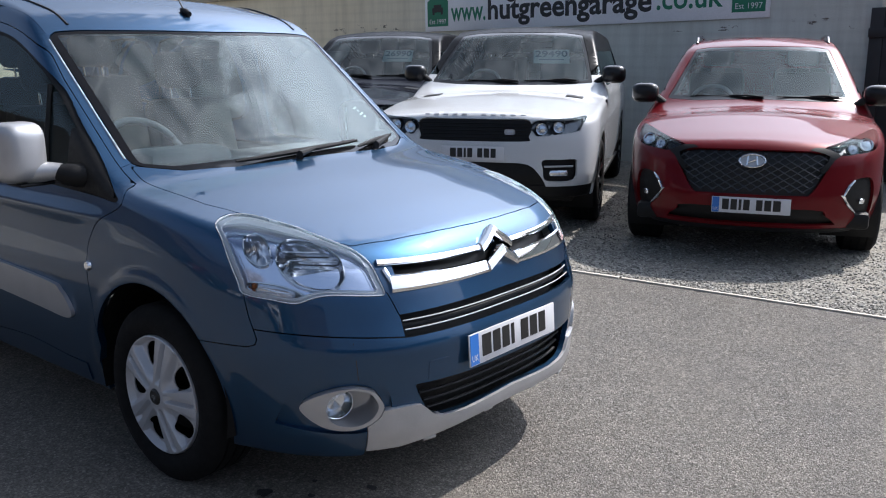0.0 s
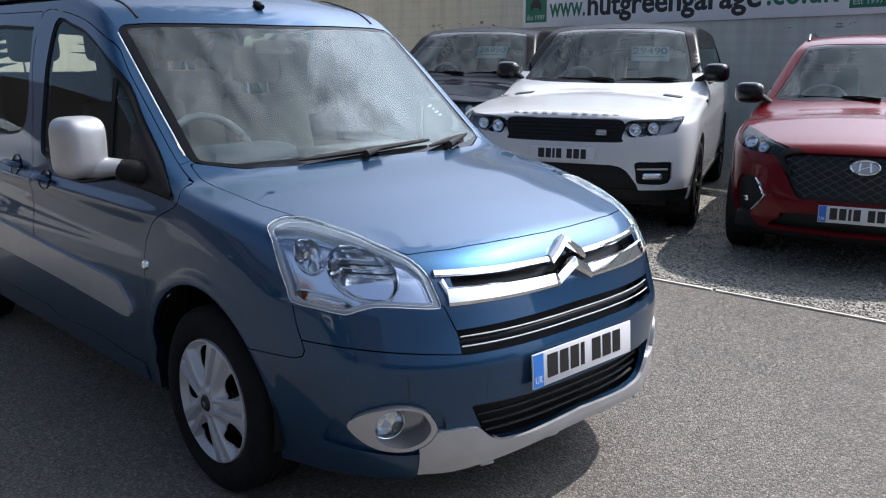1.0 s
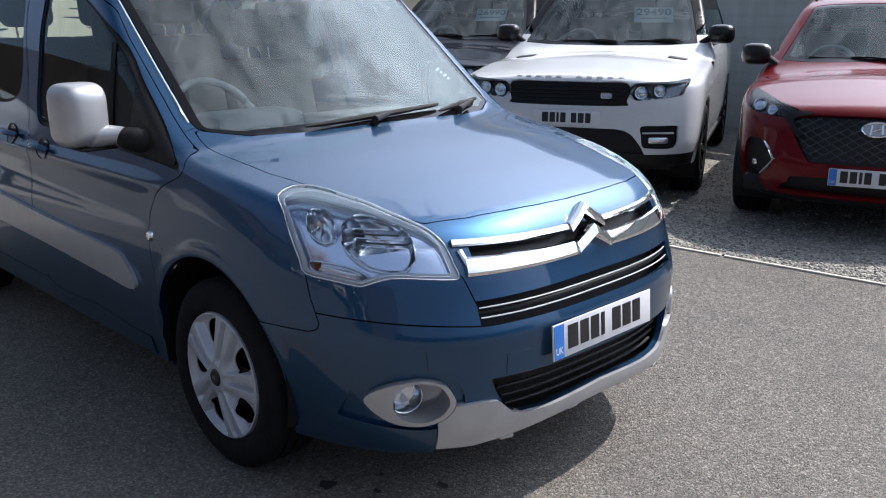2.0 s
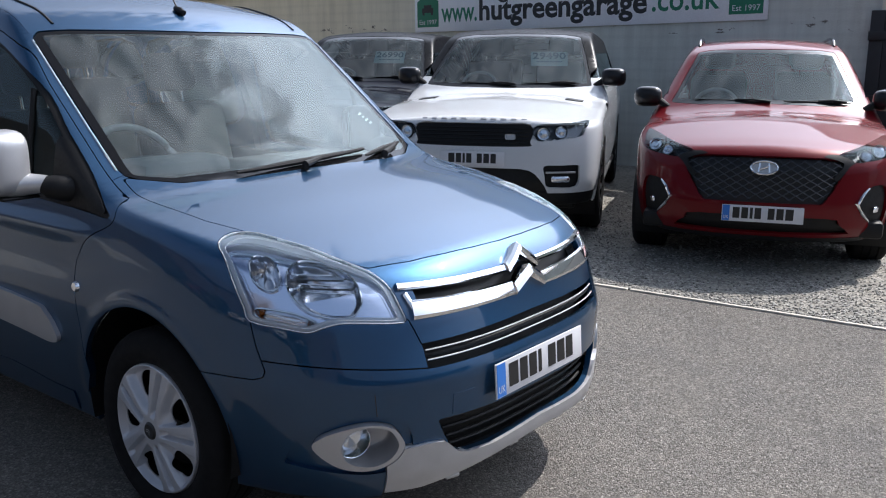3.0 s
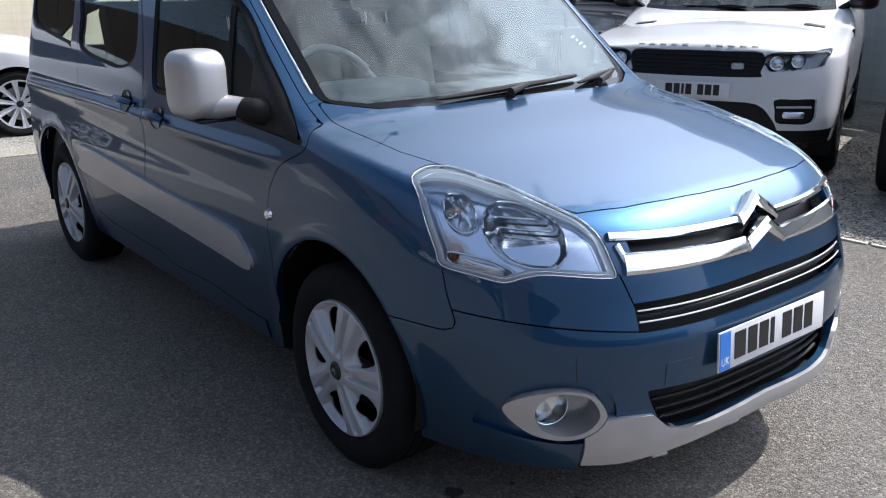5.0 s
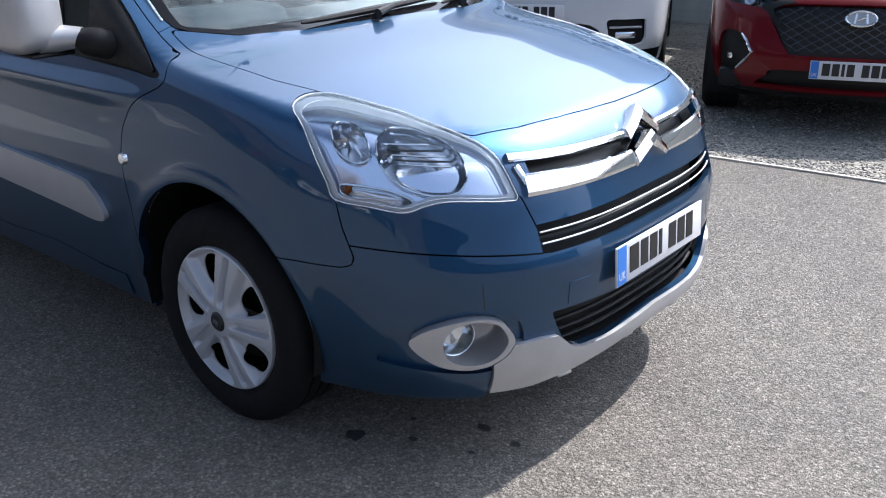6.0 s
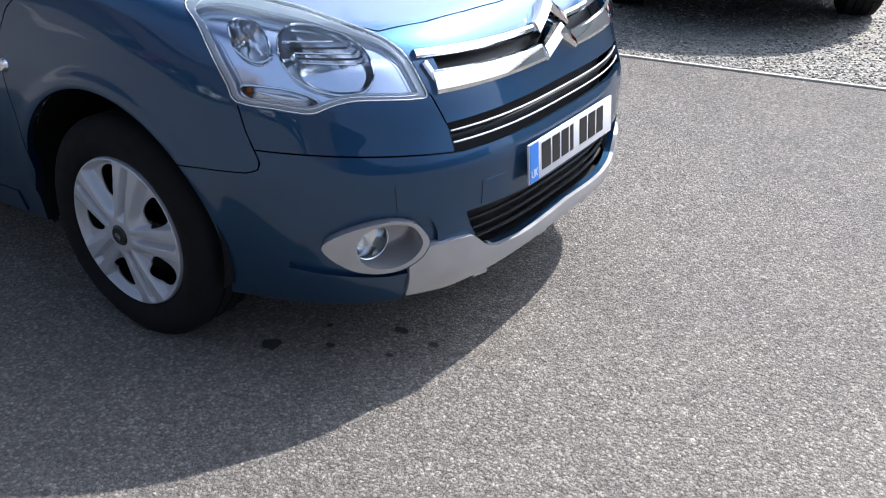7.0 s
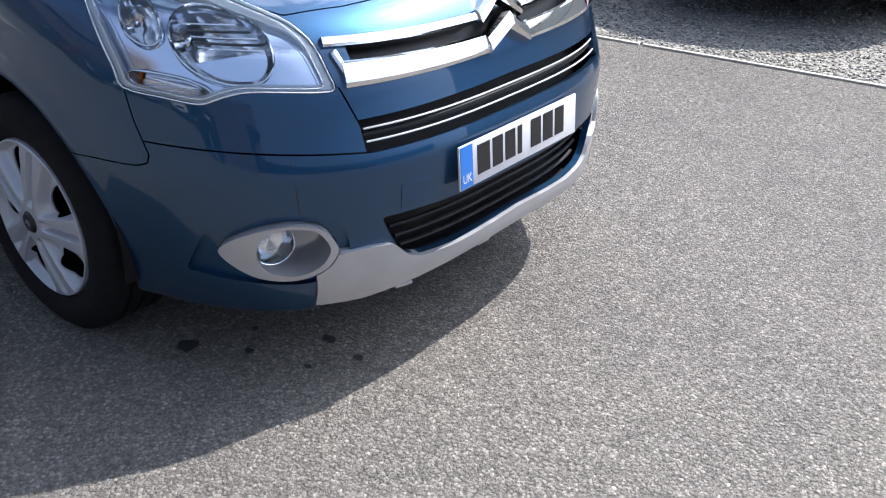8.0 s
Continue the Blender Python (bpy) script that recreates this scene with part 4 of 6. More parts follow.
    # bright bars and chevrons
    def nose_bar(name, z_bar, z_peak, thick_of, half):
        """A bright bar that rises to a chevron in the middle, where it also stands proudest."""
        side_y = list(np.linspace(half, 0.086, 22))
        ys = [(-y, 0) for y in side_y] + [(-0.084, 1), (-0.042, 1), (-0.0005, 1), (0.0005, 1), (0.042, 1), (0.084, 1)] + [(y, 0) for y in side_y[::-1]]
        bm = bmesh.new()
        rows = []
        for y, arm in ys:
            k = max(0.0, 1 - abs(y) / 0.084)
            z = z_bar(y) + ((z_peak - z_bar(0.084)) * k if arm else 0.0)
            a, b = fit_on(F, "front", y, z)
            up = (Vector((0, 0, 1)) - b * b.z).normalized()
            th = 0.044 if arm else thick_of(y)
            proud = 0.022 + 0.026 * k if arm else 0.016
            drop = -0.006 * (1 - k) if arm else 0.0
            rows.append([bm.verts.new(a + up * (u * th + drop) + b * v) for u, v in ((-0.5, -0.012), (-0.5, proud * 0.55), (-0.34, proud * 0.95), (0.05, proud), (0.38, proud * 0.9), (0.5, proud * 0.45), (0.5, -0.012))])
        for a, b in zip(rows, rows[1:]):
            for k in range(6):
                bm.faces.new((a[k], a[k + 1], b[k + 1], b[k]))
        bm.faces.new(rows[0])
        bm.faces.new(rows[-1][::-1])
        return part(name, bm, CHROME, car, "polished chrome bar with a chevron", angle=14)

    nose_bar("grille_bar", lambda y: 0.832 + 0.012 * (abs(y) / 0.5) ** 2, 0.866, lambda y: 0.023, 0.515)
    nose_bar("grille_bar", lambda y: 0.774 + 0.008 * (abs(y) / 0.5) ** 2, 0.806, lambda y: 0.044 + 0.014 * abs(y) / 0.5, 0.500)
    for s in (-1, 1):
        skin("grille_gap", car, INK, sheet(F, "front", np.linspace(min(s * 0.488, 0.0), max(s * 0.488, 0.0), 30), np.linspace(0.75, 0.86, 8), [], -0.055), 0.0)
        p, n = fit_on(F, "front", s * 0.497, 0.805)
        part("bar_end", box((0.018, 0.060, 0.016), facing(p, n, 0.004) @ pose(0, 0, 0, 0, 0, s * -22), 0.006), CHROME, car)
    p, n = fit_on(F, "front", -0.015, 0.528)
    number_plate(car, facing((p.x + 0.012, -0.015, 0.528), (0.995, 0, 0.07)), [0.05, 0.042, 0.042, 0.018, 0, 0.045, 0.045, 0.042])

    # headlights, fog lights, wings
    for flip in (False, True):
        sgn = 1 if flip else -1
        lens = skin("headlight", car, LENS, sheet(F, "cyl", np.linspace(-45, -19, 90), np.linspace(0.73, 0.99, 60), [inner(HL, 0.002)], 0.002), 0.02, "clear headlight with bright reflectors", mirror=flip)
        part("housing", bowl(F, "cyl", hl_fine, 0.085, 0.84, 4, mirror=flip), LAMP_SILVER, lens, "satin silver lamp housing")
        MAIN = [(-25.9, 0.82), (-26.0, 0.872), (-27.0, 0.900), (-28.9, 0.918), (-31.0, 0.926), (-32.6, 0.924), (-33.9, 0.906), (-34.3, 0.870), (-33.7, 0.832), (-32.4, 0.803), (-30.5, 0.785), (-28.6, 0.780), (-27.0, 0.787)]
        SMALL = [(-38.6, 0.925), (-38.5, 0.885), (-37.5, 0.860), (-36.2, 0.852), (-35.2, 0.866), (-35.0, 0.90), (-35.5, 0.930), (-36.8, 0.940), (-38.0, 0.938)]
        LOWER = [(-38.2, 0.800), (-38.0, 0.775), (-35.5, 0.764), (-32.6, 0.754), (-31.4, 0.762), (-32.2, 0.780), (-34.5, 0.796)]
        holes = [inside_of(arcs(outline(q, per=3)), ring) for q in (MAIN, SMALL, LOWER)]
        skin("lamp_face", lens, LAMP_SKY, sheet(F, "cyl", np.linspace(-44, -20, 100), np.linspace(0.74, 0.98, 70), [inner(HL, 0.010), *[minus(h, 0.0) for h in holes]], -0.022), 0.012, "silver lamp face tinted with sky blue", mirror=flip)
        for nm, q, dp in (("main_reflector", MAIN, 0.085), ("side_reflector", SMALL, 0.07), ("indicator_reflector", LOWER, 0.04)):
            part(nm, bowl(F, "cyl", outline(q, per=4), dp, 0.30, 8, -0.014, mirror=flip), MIRRORED, lens)
            p, n = on_surface(F, "cyl", outline(q, per=4))
            if flip:
                p, n = p * [1, -1, 1], n * [1, -1, 1]
            part("reflector_rim", tube([Vector(a - b * 0.012) for a, b in zip(p, n)] + [Vector(p[0] - n[0] * 0.012)], 0.003, 6), CHROME, lens)
        skin("reflector_panel", lens, LAMP_SKY, sheet(F, "cyl", np.linspace(-37, -24, 60), np.linspace(0.74, 0.90, 50), [inner(holes[0], 0.010), lambda p: 0.872 - p[..., 2] + 0.25 * (p[..., 1] + 0.55)], -0.040), 0.03, "smooth reflector panel tinted with sky blue", mirror=flip)
        skin("lens_border", lens, LENS_BORDER, sheet(F, "cyl", np.linspace(-44, -20, 130), np.linspace(0.735, 0.985, 100), [inner(HL, 0.003), lambda p: 0.017 - HL(p)], -0.006), 0.008, "milky clear border of the lens", mirror=flip)
        for inset, rad in ((0.988, 0.0016), (0.90, 0.0013)):
            edge = outline([(-31.5 + (mx + 31.5) * inset, 0.857 + (mz - 0.857) * inset) for mx, mz in HL_LINE], per=3)
            p, n = on_surface(F, "cyl", edge)
            if flip:
                p, n = p * [1, -1, 1], n * [1, -1, 1]
            part("lens_edge", tube([Vector(a + b * 0.001) for a, b in zip(p, n)] + [Vector(p[0] + n[0] * 0.001)], rad, 6), LENS_EDGE, lens)
        for a0, z0, rad in ((-32.2, 0.868, 0.012), (-36.8, 0.898, 0.009)):
            q, m = fit_on(F, "cyl", a0, z0)
            if flip:
                q.y, m.y = -q.y, -m.y
            bm = lathe([(0.0005, 0.0), (rad * 0.8, -0.004), (rad, -0.014), (rad, -0.05)], 24, "z")
            bmesh.ops.transform(bm, matrix=facing(q, (m + Vector((0.7, 0, 0))).normalized(), -0.045), verts=bm.verts)
            part("bulb_cap", bm, CHROME, lens)
        for i in range(5):
            z = 0.915 - 0.011 * i
            p, n = on_surface(F, "cyl", [(a, z - 0.004 * (a + 30) / 4) for a in np.linspace(-33.0 + 0.2 * i, -27.2 + 0.4 * i, 8)])
            if flip:
                p, n = p * [1, -1, 1], n * [1, -1, 1]
            part("reflector_rib", tube([Vector(a - b * (0.045 + 0.004 * i)) for a, b in zip(p, n)], 0.0028, 6), GREY_TRIM if i % 2 else CHROME, lens)
        q, m = fit_on(F, "cyl", -38.3, 0.792)
        if flip:
            q.y, m.y = -q.y, -m.y
        part("amber_bulb", box((0.030, 0.022, 0.016), facing(q, m, -0.040), 0.006), ORANGE, lens, "amber indicator bulb")
        # fog light
        skin("fog_recess", car, PAINT_BLUE, sheet(F, "cyl", np.linspace(-37, -20, 80), np.linspace(0.29, 0.51, 60), [inner(RECESS, 0.0), minus(FOG_F, 0.0), minus(SKID, 0.0)], -0.014), 0.014, mirror=flip)
        p, n = on_surface(F, "cyl", [(-25.9, 0.618), (-25.7, 0.56), (-25.45, 0.495)])
        if flip:
            p, n = p * [1, -1, 1], n * [1, -1, 1]
        part("bumper_seam", tube([Vector(a - b * 0.0008) for a, b in zip(p, n)], 0.0018, 6), INK, car)
        rim = skin("fog_light", car, SILVER, sheet(F, "cyl", np.linspace(-34, -21, 70), np.linspace(0.31, 0.49, 60), [inner(FOG_F, 0.0015), minus(FOG_IN_F, 0.0)], 0.010), 0.03, "round fog light in a silver surround", mirror=flip)
        part("surround", bowl(F, "cyl", outline(FOG_IN, per=3), 0.075, 0.72, 5, -0.008, mirror=flip), SILVER, rim)
        q, m = fit_on(F, "cyl", -27.5, 0.407)
        if flip:
            q.y, m.y = -q.y, -m.y
        t = facing(q, (m + Vector((1.0, 0, 0))).normalized(), -0.030)
        bm = lathe([(0.001, -0.03), (0.03, -0.02), (0.046, 0.008), (0.049, 0.010), (0.049, -0.02)], 36, "z")
        bmesh.ops.transform(bm, matrix=t, verts=bm.verts)
        part("reflector", bm, MIRRORED, rim)
        bm = lathe([(0.0005, 0.022), (0.025, 0.019), (0.046, 0.010)], 36, "z")
        bmesh.ops.transform(bm, matrix=t, verts=bm.verts)
        part("lens", bm, LENS, rim)
        # wing and side
        skin("wing", car, PAINT_BLUE, sheet(F, "cyl", np.linspace(-96, -36, 150), np.linspace(0.30, 1.16, 130), [inner(WING_FRONT, 0.0015), minus(BON), minus(HL), minus(DOOR), minus(SCREEN_F), arch_f, lambda p: p[..., 0] + 1.36, lambda p: np.maximum(p[..., 0] + 1.12, 1.06 - p[..., 2])]), 0.02, "metallic blue front wing", mirror=flip)
        side = dict(side=-1)
        skin("front_door", car, PAINT_BLUE, sheet(F, "side", np.linspace(-2.42, -0.96, 150), np.linspace(0.32, 1.67, 120), [inner(DOOR), minus(FRONT_GLASS, 0.0)], **side), 0.03, "metallic blue front door", mirror=flip)
        skin("rear_door", car, PAINT_BLUE, sheet(F, "side", np.linspace(-3.24, -2.28, 110), np.linspace(0.32, 1.67, 120), [inner(REAR_DOOR), minus(REAR_GLASS, 0.0), arch_r], **side), 0.03, "metallic blue sliding rear door", mirror=flip)
        skin("side_frame", car, PAINT_BLUE, sheet(F, "side", np.linspace(-4.20, -1.02, 260), np.linspace(0.24, 1.69, 110), [minus(DOOR), minus(REAR_DOOR), minus(QUARTER, 0.0), minus(SCREEN_F), arch_r, arch_f, lambda p: np.maximum(-np.maximum(p[..., 0] + 1.12, 1.06 - p[..., 2]) - 0.002, -1.362 - p[..., 0])], **side), 0.02, mirror=flip)
        for nm, G in (("front_window", FRONT_GLASS), ("rear_window", REAR_GLASS), ("quarter_window", QUARTER)):
            lo = dict(front_window=(-2.25, -0.98), rear_window=(-3.17, -2.36), quarter_window=(-4.0, -3.24))[nm]
            body = sheet(F, "side", np.linspace(*lo, 90), np.linspace(0.97, 1.62, 60), [inner(G, 0.012)], -0.010, **side)
            win = skin(nm, car, SIDE_GLASS, body, 0.0, "clear door glass", mirror=flip)
            skin("window_seal", win, BLACK_PLASTIC, sheet(F, "side", np.linspace(*lo, 110), np.linspace(0.97, 1.62, 80), [inner(G, 0.0), minus(inner(G, 0.014), 0.0)], -0.006, **side), 0.01, "black rubber seal", mirror=flip)
        # the fixed divider and the black corner panel of the front window
        p, n = on_surface(F, "side", [(-1.535, 1.385), (-1.525, 1.2), (-1.515, 1.03)])
        if flip:
            p, n = p * [1, -1, 1], n * [1, -1, 1]
        part("window_divider", tube([Vector(a - b * 0.004) for a, b in zip(p, n)], 0.011, 8), BLACK_PLASTIC, car, "black window divider")
        SAIL = inside_of([(-1.345, 1.235), (-1.30, 1.215), (-1.15, 1.092), (-1.05, 1.022), (-1.03, 1.002), (-1.36, 1.016)], xz)
        skin("corner_panel", car, BLACK_PLASTIC, sheet(F, "side", np.linspace(-1.42, -1.0, 40), np.linspace(0.98, 1.26, 30), [SAIL], 0.001, **side), 0.01, mirror=flip)
        skin("rub_strip", car, SILVER, sheet(F, "side", np.linspace(-3.2, -1.33, 150), np.linspace(0.49, 0.72, 36), [inside_of(outline([(-1.355, 0.52), (-1.365, 0.565), (-1.42, 0.615), (-1.52, 0.638), (-2.2, 0.664), (-3.14, 0.700), (-3.15, 0.63), (-3.14, 0.568), (-2.2, 0.540), (-1.6, 0.515), (-1.42, 0.505)], per=3), xz)], 0.016, **side), 0.02, "silver side rubbing strip", mirror=flip)
        skin("sill_trim", car, PAINT_BLUE, sheet(F, "side", np.linspace(-3.22, -1.245, 60), np.linspace(0.225, 0.342, 10), [], -0.006, **side), 0.02, mirror=flip)
        for hx, hz in ((-2.13, 0.945), (-2.49, 0.975)):
            p, n = fit_on(F, "side", hx, hz)
            if flip:
                p.y, n.y = -p.y, -n.y
            t = facing(p, n)
            # a nearly flat black oval paints the shade of the handle's hollow
            bm = bowl(F, "side", [(hx + 0.055 * math.cos(a), hz + 0.045 * math.sin(a)) for a in np.linspace(0, 2 * math.pi, 24, endpoint=False)], 0.003, 0.9, 2, 0.004, mirror=flip)
            h = part("door_handle", bm, BLACK_GLOSS, car, "blue pull handle over a black oval for the shaded recess")
            k = sgn * -1
            part("grip", tube([p + n * 0.012 + Vector((0.085, 0, -0.004)), p + n * 0.030 + Vector((0.05, 0, 0.0)), p + n * 0.034, p + n * 0.030 + Vector((-0.05, 0, 0.004)), p + n * 0.012 + Vector((-0.085, 0, 0.006))], [0.012, 0.017, 0.018, 0.017, 0.012], 12, flat=0.8), PAINT_BLUE, h)
        p, n = fit_on(F, "side", -1.208, 0.738)
        if flip:
            p.y, n.y = -p.y, -n.y
        bm = lathe([(0.0005, 0.012), (0.014, 0.011), (0.017, 0.006), (0.019, 0.0)], 24, "z")
        bmesh.ops.transform(bm, matrix=facing(p, n), verts=bm.verts)
        part("side_repeater", bm, MIRRORED, car, "small round side repeater")
        # mirror
        k = sgn
        bm = bmesh.new()
        bmesh.ops.create_uvsphere(bm, u_segments=40, v_segments=24, radius=1.0)
        for v in bm.verts:
            x, y, z = v.co
            e = 0.42
            v.co = Vector((math.copysign(abs(x) ** 0.75, x) * 0.085, math.copysign(abs(y) ** e, y) * 0.079, math.copysign(abs(z) ** e, z) * 0.110))
            v.co.x -= 0.175 * max(0, v.co.y * k)
        folded = pose(0, 0, 0) if k < 0 else pose(-1.22, 0.86, 0) @ pose(0, 0, 0, 0, 0, 62) @ pose(1.22, -0.86, 0)
        bmesh.ops.transform(bm, matrix=folded @ pose(-1.408, k * 0.999, 1.150, 0, 0, k * -8), verts=bm.verts)
        mir = part("door_mirror", bm, SILVER, car, "large silver door mirror on a black foot" if k < 0 else "silver door mirror folded in", angle=80)
        part("arm", tube([folded @ Vector((-1.385, k * 0.975, 1.080)), folded @ Vector((-1.345, k * 0.930, 1.080)), Vector((-1.305, k * 0.892, 1.082))], [0.056, 0.040, 0.030], 16, flat=0.9), SILVER, mir)
        part("foot", tube([(-1.322, k * 0.905, 1.078), (-1.295, k * 0.888, 1.070), (-1.265, k * 0.862, 1.064), (-1.25, k * 0.83, 1.062)], [0.026, 0.040, 0.044, 0.044], 18), BLACK_PLASTIC, mir, "black mirror foot")
        part("lower_cap", box((0.11, 0.13, 0.012), folded @ pose(-1.40, k * 0.965, 1.036), 0.006), BLACK_PLASTIC, mir)
        part("mirror_glass", box((0.006, 0.13, 0.16), folded @ pose(-1.480, k * 0.999, 1.150, 0, 0, k * -8), 0.002), CHROME, mir)
        # wheel housings
        for wx in (-0.845, -3.60):
            bm = lathe([(0.385, -k * 0.848), (0.392, -k * 0.60), (0.392, -k * 0.45), (0.05, -k * 0.45)], 48)
            bmesh.ops.transform(bm, matrix=pose(wx, k * 0, 0.355) @ Matrix.Diagonal((1, -1, 1, 1)), verts=bm.verts)
            bmesh.ops.delete(bm, geom=[v for v in bm.verts if v.co.z < 0.25], context="VERTS")
            part("wheel_housing", bm, BLACK_PLASTIC, car, "black plastic wheel housing")
    # glass, roof, back
    clear = lambda p: np.minimum(np.minimum(SCREEN_F(p) - 0.014, np.interp(p[..., 2], [1.13, 1.21, 1.40, 1.56], [0.730, 0.722, 0.710, 0.700]) - 0.032 - np.abs(p[..., 1])), p[..., 2] - 1.105 + 0.04 * p[..., 1] ** 2)
    screen = skin("windscreen", car, GLASS, sheet(F, "front", np.linspace(-0.76, 0.76, 110), np.linspace(1.05, 1.60, 80), [clear], -0.001, reach=0.035), 0.0, "large curved windscreen reflecting clouds")
    skin("screen_border", screen, FRIT, sheet(F, "front", np.linspace(-0.76, 0.76, 150), np.linspace(1.05, 1.60, 110), [inner(SCREEN_F, 0.003), lambda p: -clear(p)], -0.001), 0.01, "black glass border")
    p, n = fit_on(F, "front", 0.555, 1.225)
    at = facing(p, n, -0.006)
    bars = bmesh.new()
    for k, wide in enumerate((0.045, 0.022, 0.045, 0.030)):
        box((wide, 0.008, 0.001), at @ pose(0.005 * k - 0.008, 0.030 - 0.020 * k, 0, 0, 0, 12), 0, bars)
    part("sticker", bars, CARD, screen, "small pale sticker inside the glass")
    for s in (-1, 1):
        p, n = on_surface(F, "front", [(s * y, z) for y, z in ((0.735, 1.12), (0.727, 1.25), (0.717, 1.40), (0.706, 1.55))])
        part("screen_moulding", tube([Vector(a + b * 0.001) for a, b in zip(p, n)], 0.0032, 8), CHROME, car, "thin bright windscreen moulding")
    ROOF_SIDE = lambda p: 0.70 - np.abs(p[..., 1])
    skin("roof", car, PAINT_BLUE, sheet(F, "top", np.linspace(-4.15, -1.55, 190), np.linspace(-0.72, 0.72, 90), [minus(SCREEN_F), ROOF_SIDE, lambda p: p[..., 2] - 1.575]), 0.015, "metallic blue roof")
    for s in (-1, 1):
        p, n = on_surface(F, "top", [(x, s * 0.60) for x in np.linspace(-4.0, -1.72, 40)])
        part("roof_channel", tube([Vector(a) for a in p], 0.006, 6), BLACK_PLASTIC, car)
    skin("tailgate", car, PAINT_BLUE, sheet(F, "back", np.linspace(-0.86, 0.86, 70), np.linspace(0.24, 1.69, 70), [minus(TAIL_F, 0.0)]), 0.02)
    tail = skin("rear_screen", car, GLASS, sheet(F, "back", np.linspace(-0.7, 0.7, 40), np.linspace(1.05, 1.6, 30), [TAIL_F], -0.004), 0.0)
    p, n = fit_on(F, "top", -1.70, -0.05)
    aer = part("aerial", tube([p + Vector((0.03, 0, 0.0)), p + Vector((0.0, 0, 0.012)), p + Vector((-0.03, 0, 0.022))], [0.012, 0.016, 0.009], 10), BLACK_PLASTIC, car, "black roof aerial")
    part("rod", tube([p + Vector((-0.01, 0, 0.018)), p + Vector((-0.24, -0.01, 0.34))], [0.0035, 0.002], 6), BLACK_PLASTIC, aer)
    # cowl and wipers
    for blade, stalk in (([(-0.39, 1.083), (-0.10, 1.098), (0.29, 1.110)], [(-0.12, 1.082), (-0.02, 1.094)]), ([(0.25, 1.090), (0.42, 1.100), (0.60, 1.108)], [(0.36, 1.080), (0.52, 1.096)])):
        p, n = on_surface(F, "front", stalk)
        arm = part("wiper", tube([Vector(p[0]) + Vector(n[0]) * 0.006, Vector(p[0]) + Vector(n[0]) * 0.024, Vector(p[1]) + Vector(n[1]) * 0.026], [0.016, 0.014, 0.009], 8), BLACK_PLASTIC, car, "black windscreen wiper")
        p, n = on_surface(F, "front", outline([blade[0], blade[1], blade[2], blade[1]], per=4)[:9])
        part("blade", tube([Vector(x + y * 0.014) for x, y in zip(p, n)], [0.004, 0.007, 0.009, 0.011, 0.012, 0.011, 0.009, 0.008, 0.006], 8), BLACK_PLASTIC, arm)
    # underside and cabin
    part("underbody", box((3.6, 1.36, 0.10), pose(-2.25, 0, 0.29), 0.03), BLACK_PLASTIC, car)
    tray = bmesh.new()
    half_tray = [(-1.0, 0.62), (-0.40, 0.68), (-0.14, 0.62), (-0.06, 0.56), (0.0, 0.45), (0.028, 0.35), (0.05, 0.20), (0.055, 0.0)]
    line = [(x, -y) for x, y in half_tray] + [(x, y) for x, y in half_tray[-2::-1]]
    low, high = [tray.verts.new((x, y, 0.288)) for x, y in line], [tray.verts.new((x, y, 0.298)) for x, y in line]
    tray.faces.new(low)
    tray.faces.new(high)
    for i in range(len(line)):
        tray.faces.new((low[i - 1], low[i], high[i], high[i - 1]))
    part("undertray", tray, BLACK_PLASTIC, car)
    part("engine_bay", box((0.70, 1.15, 0.42), pose(-0.62, 0, 0.55), 0.05), BLACK_PLASTIC, car)
    part("dashboard", box((0.62, 1.40, 0.22), pose(-1.28, 0, 0.955), 0.07), GREY_TRIM, car, "dark grey dashboard")
    part("instrument_hood", box((0.22, 0.40, 0.09), pose(-1.36, -0.36, 1.075), 0.04), PALE_TRIM, car)
    part("cabin_floor", box((2.9, 1.45, 0.06), pose(-2.6, 0, 0.42), 0.02), GREY_TRIM, car)
    for s in (-1, 1):
        part("door_lining", box((2.7, 0.05, 0.55), pose(-2.65, s * 0.785, 0.72), 0.02), GREY_TRIM, car)
        seat(car, -1.96, s * 0.36, 0.62, SEAT_CLOTH)
        seat(car, -2.95, s * 0.42, 0.72, SEAT_CLOTH)
    seat(car, -2.95, 0.0, 0.72, SEAT_CLOTH)
    skin("headlining", car, PALE_TRIM, sheet(F, "top", np.linspace(-4.0, -1.9, 40), np.linspace(-0.62, 0.62, 24), [lambda p: p[..., 2] - 1.6], -0.045), 0.0)
    steering_wheel(car, -1.60, -0.36, 1.06)
    part("rear_view_mirror", box((0.04, 0.22, 0.06), pose(-1.66, 0.0, 1.50), 0.02), BLACK_PLASTIC, car)
    for s in (-1, 1):
        part("sun_visor", box((0.14, 0.36, 0.02), pose(-1.82, s * 0.33, 1.60, 0, -10, 0), 0.008), PALE_TRIM, car)
    # wheels
    for wx in (-0.832, -3.545):
        for s in (-1, 1):
            hub_wheel(car, wx, s * 0.858, 0.322, 0.325, 0.217, 0.20, s, turn=radians(32) if wx > -2 else 0.9)
    return car


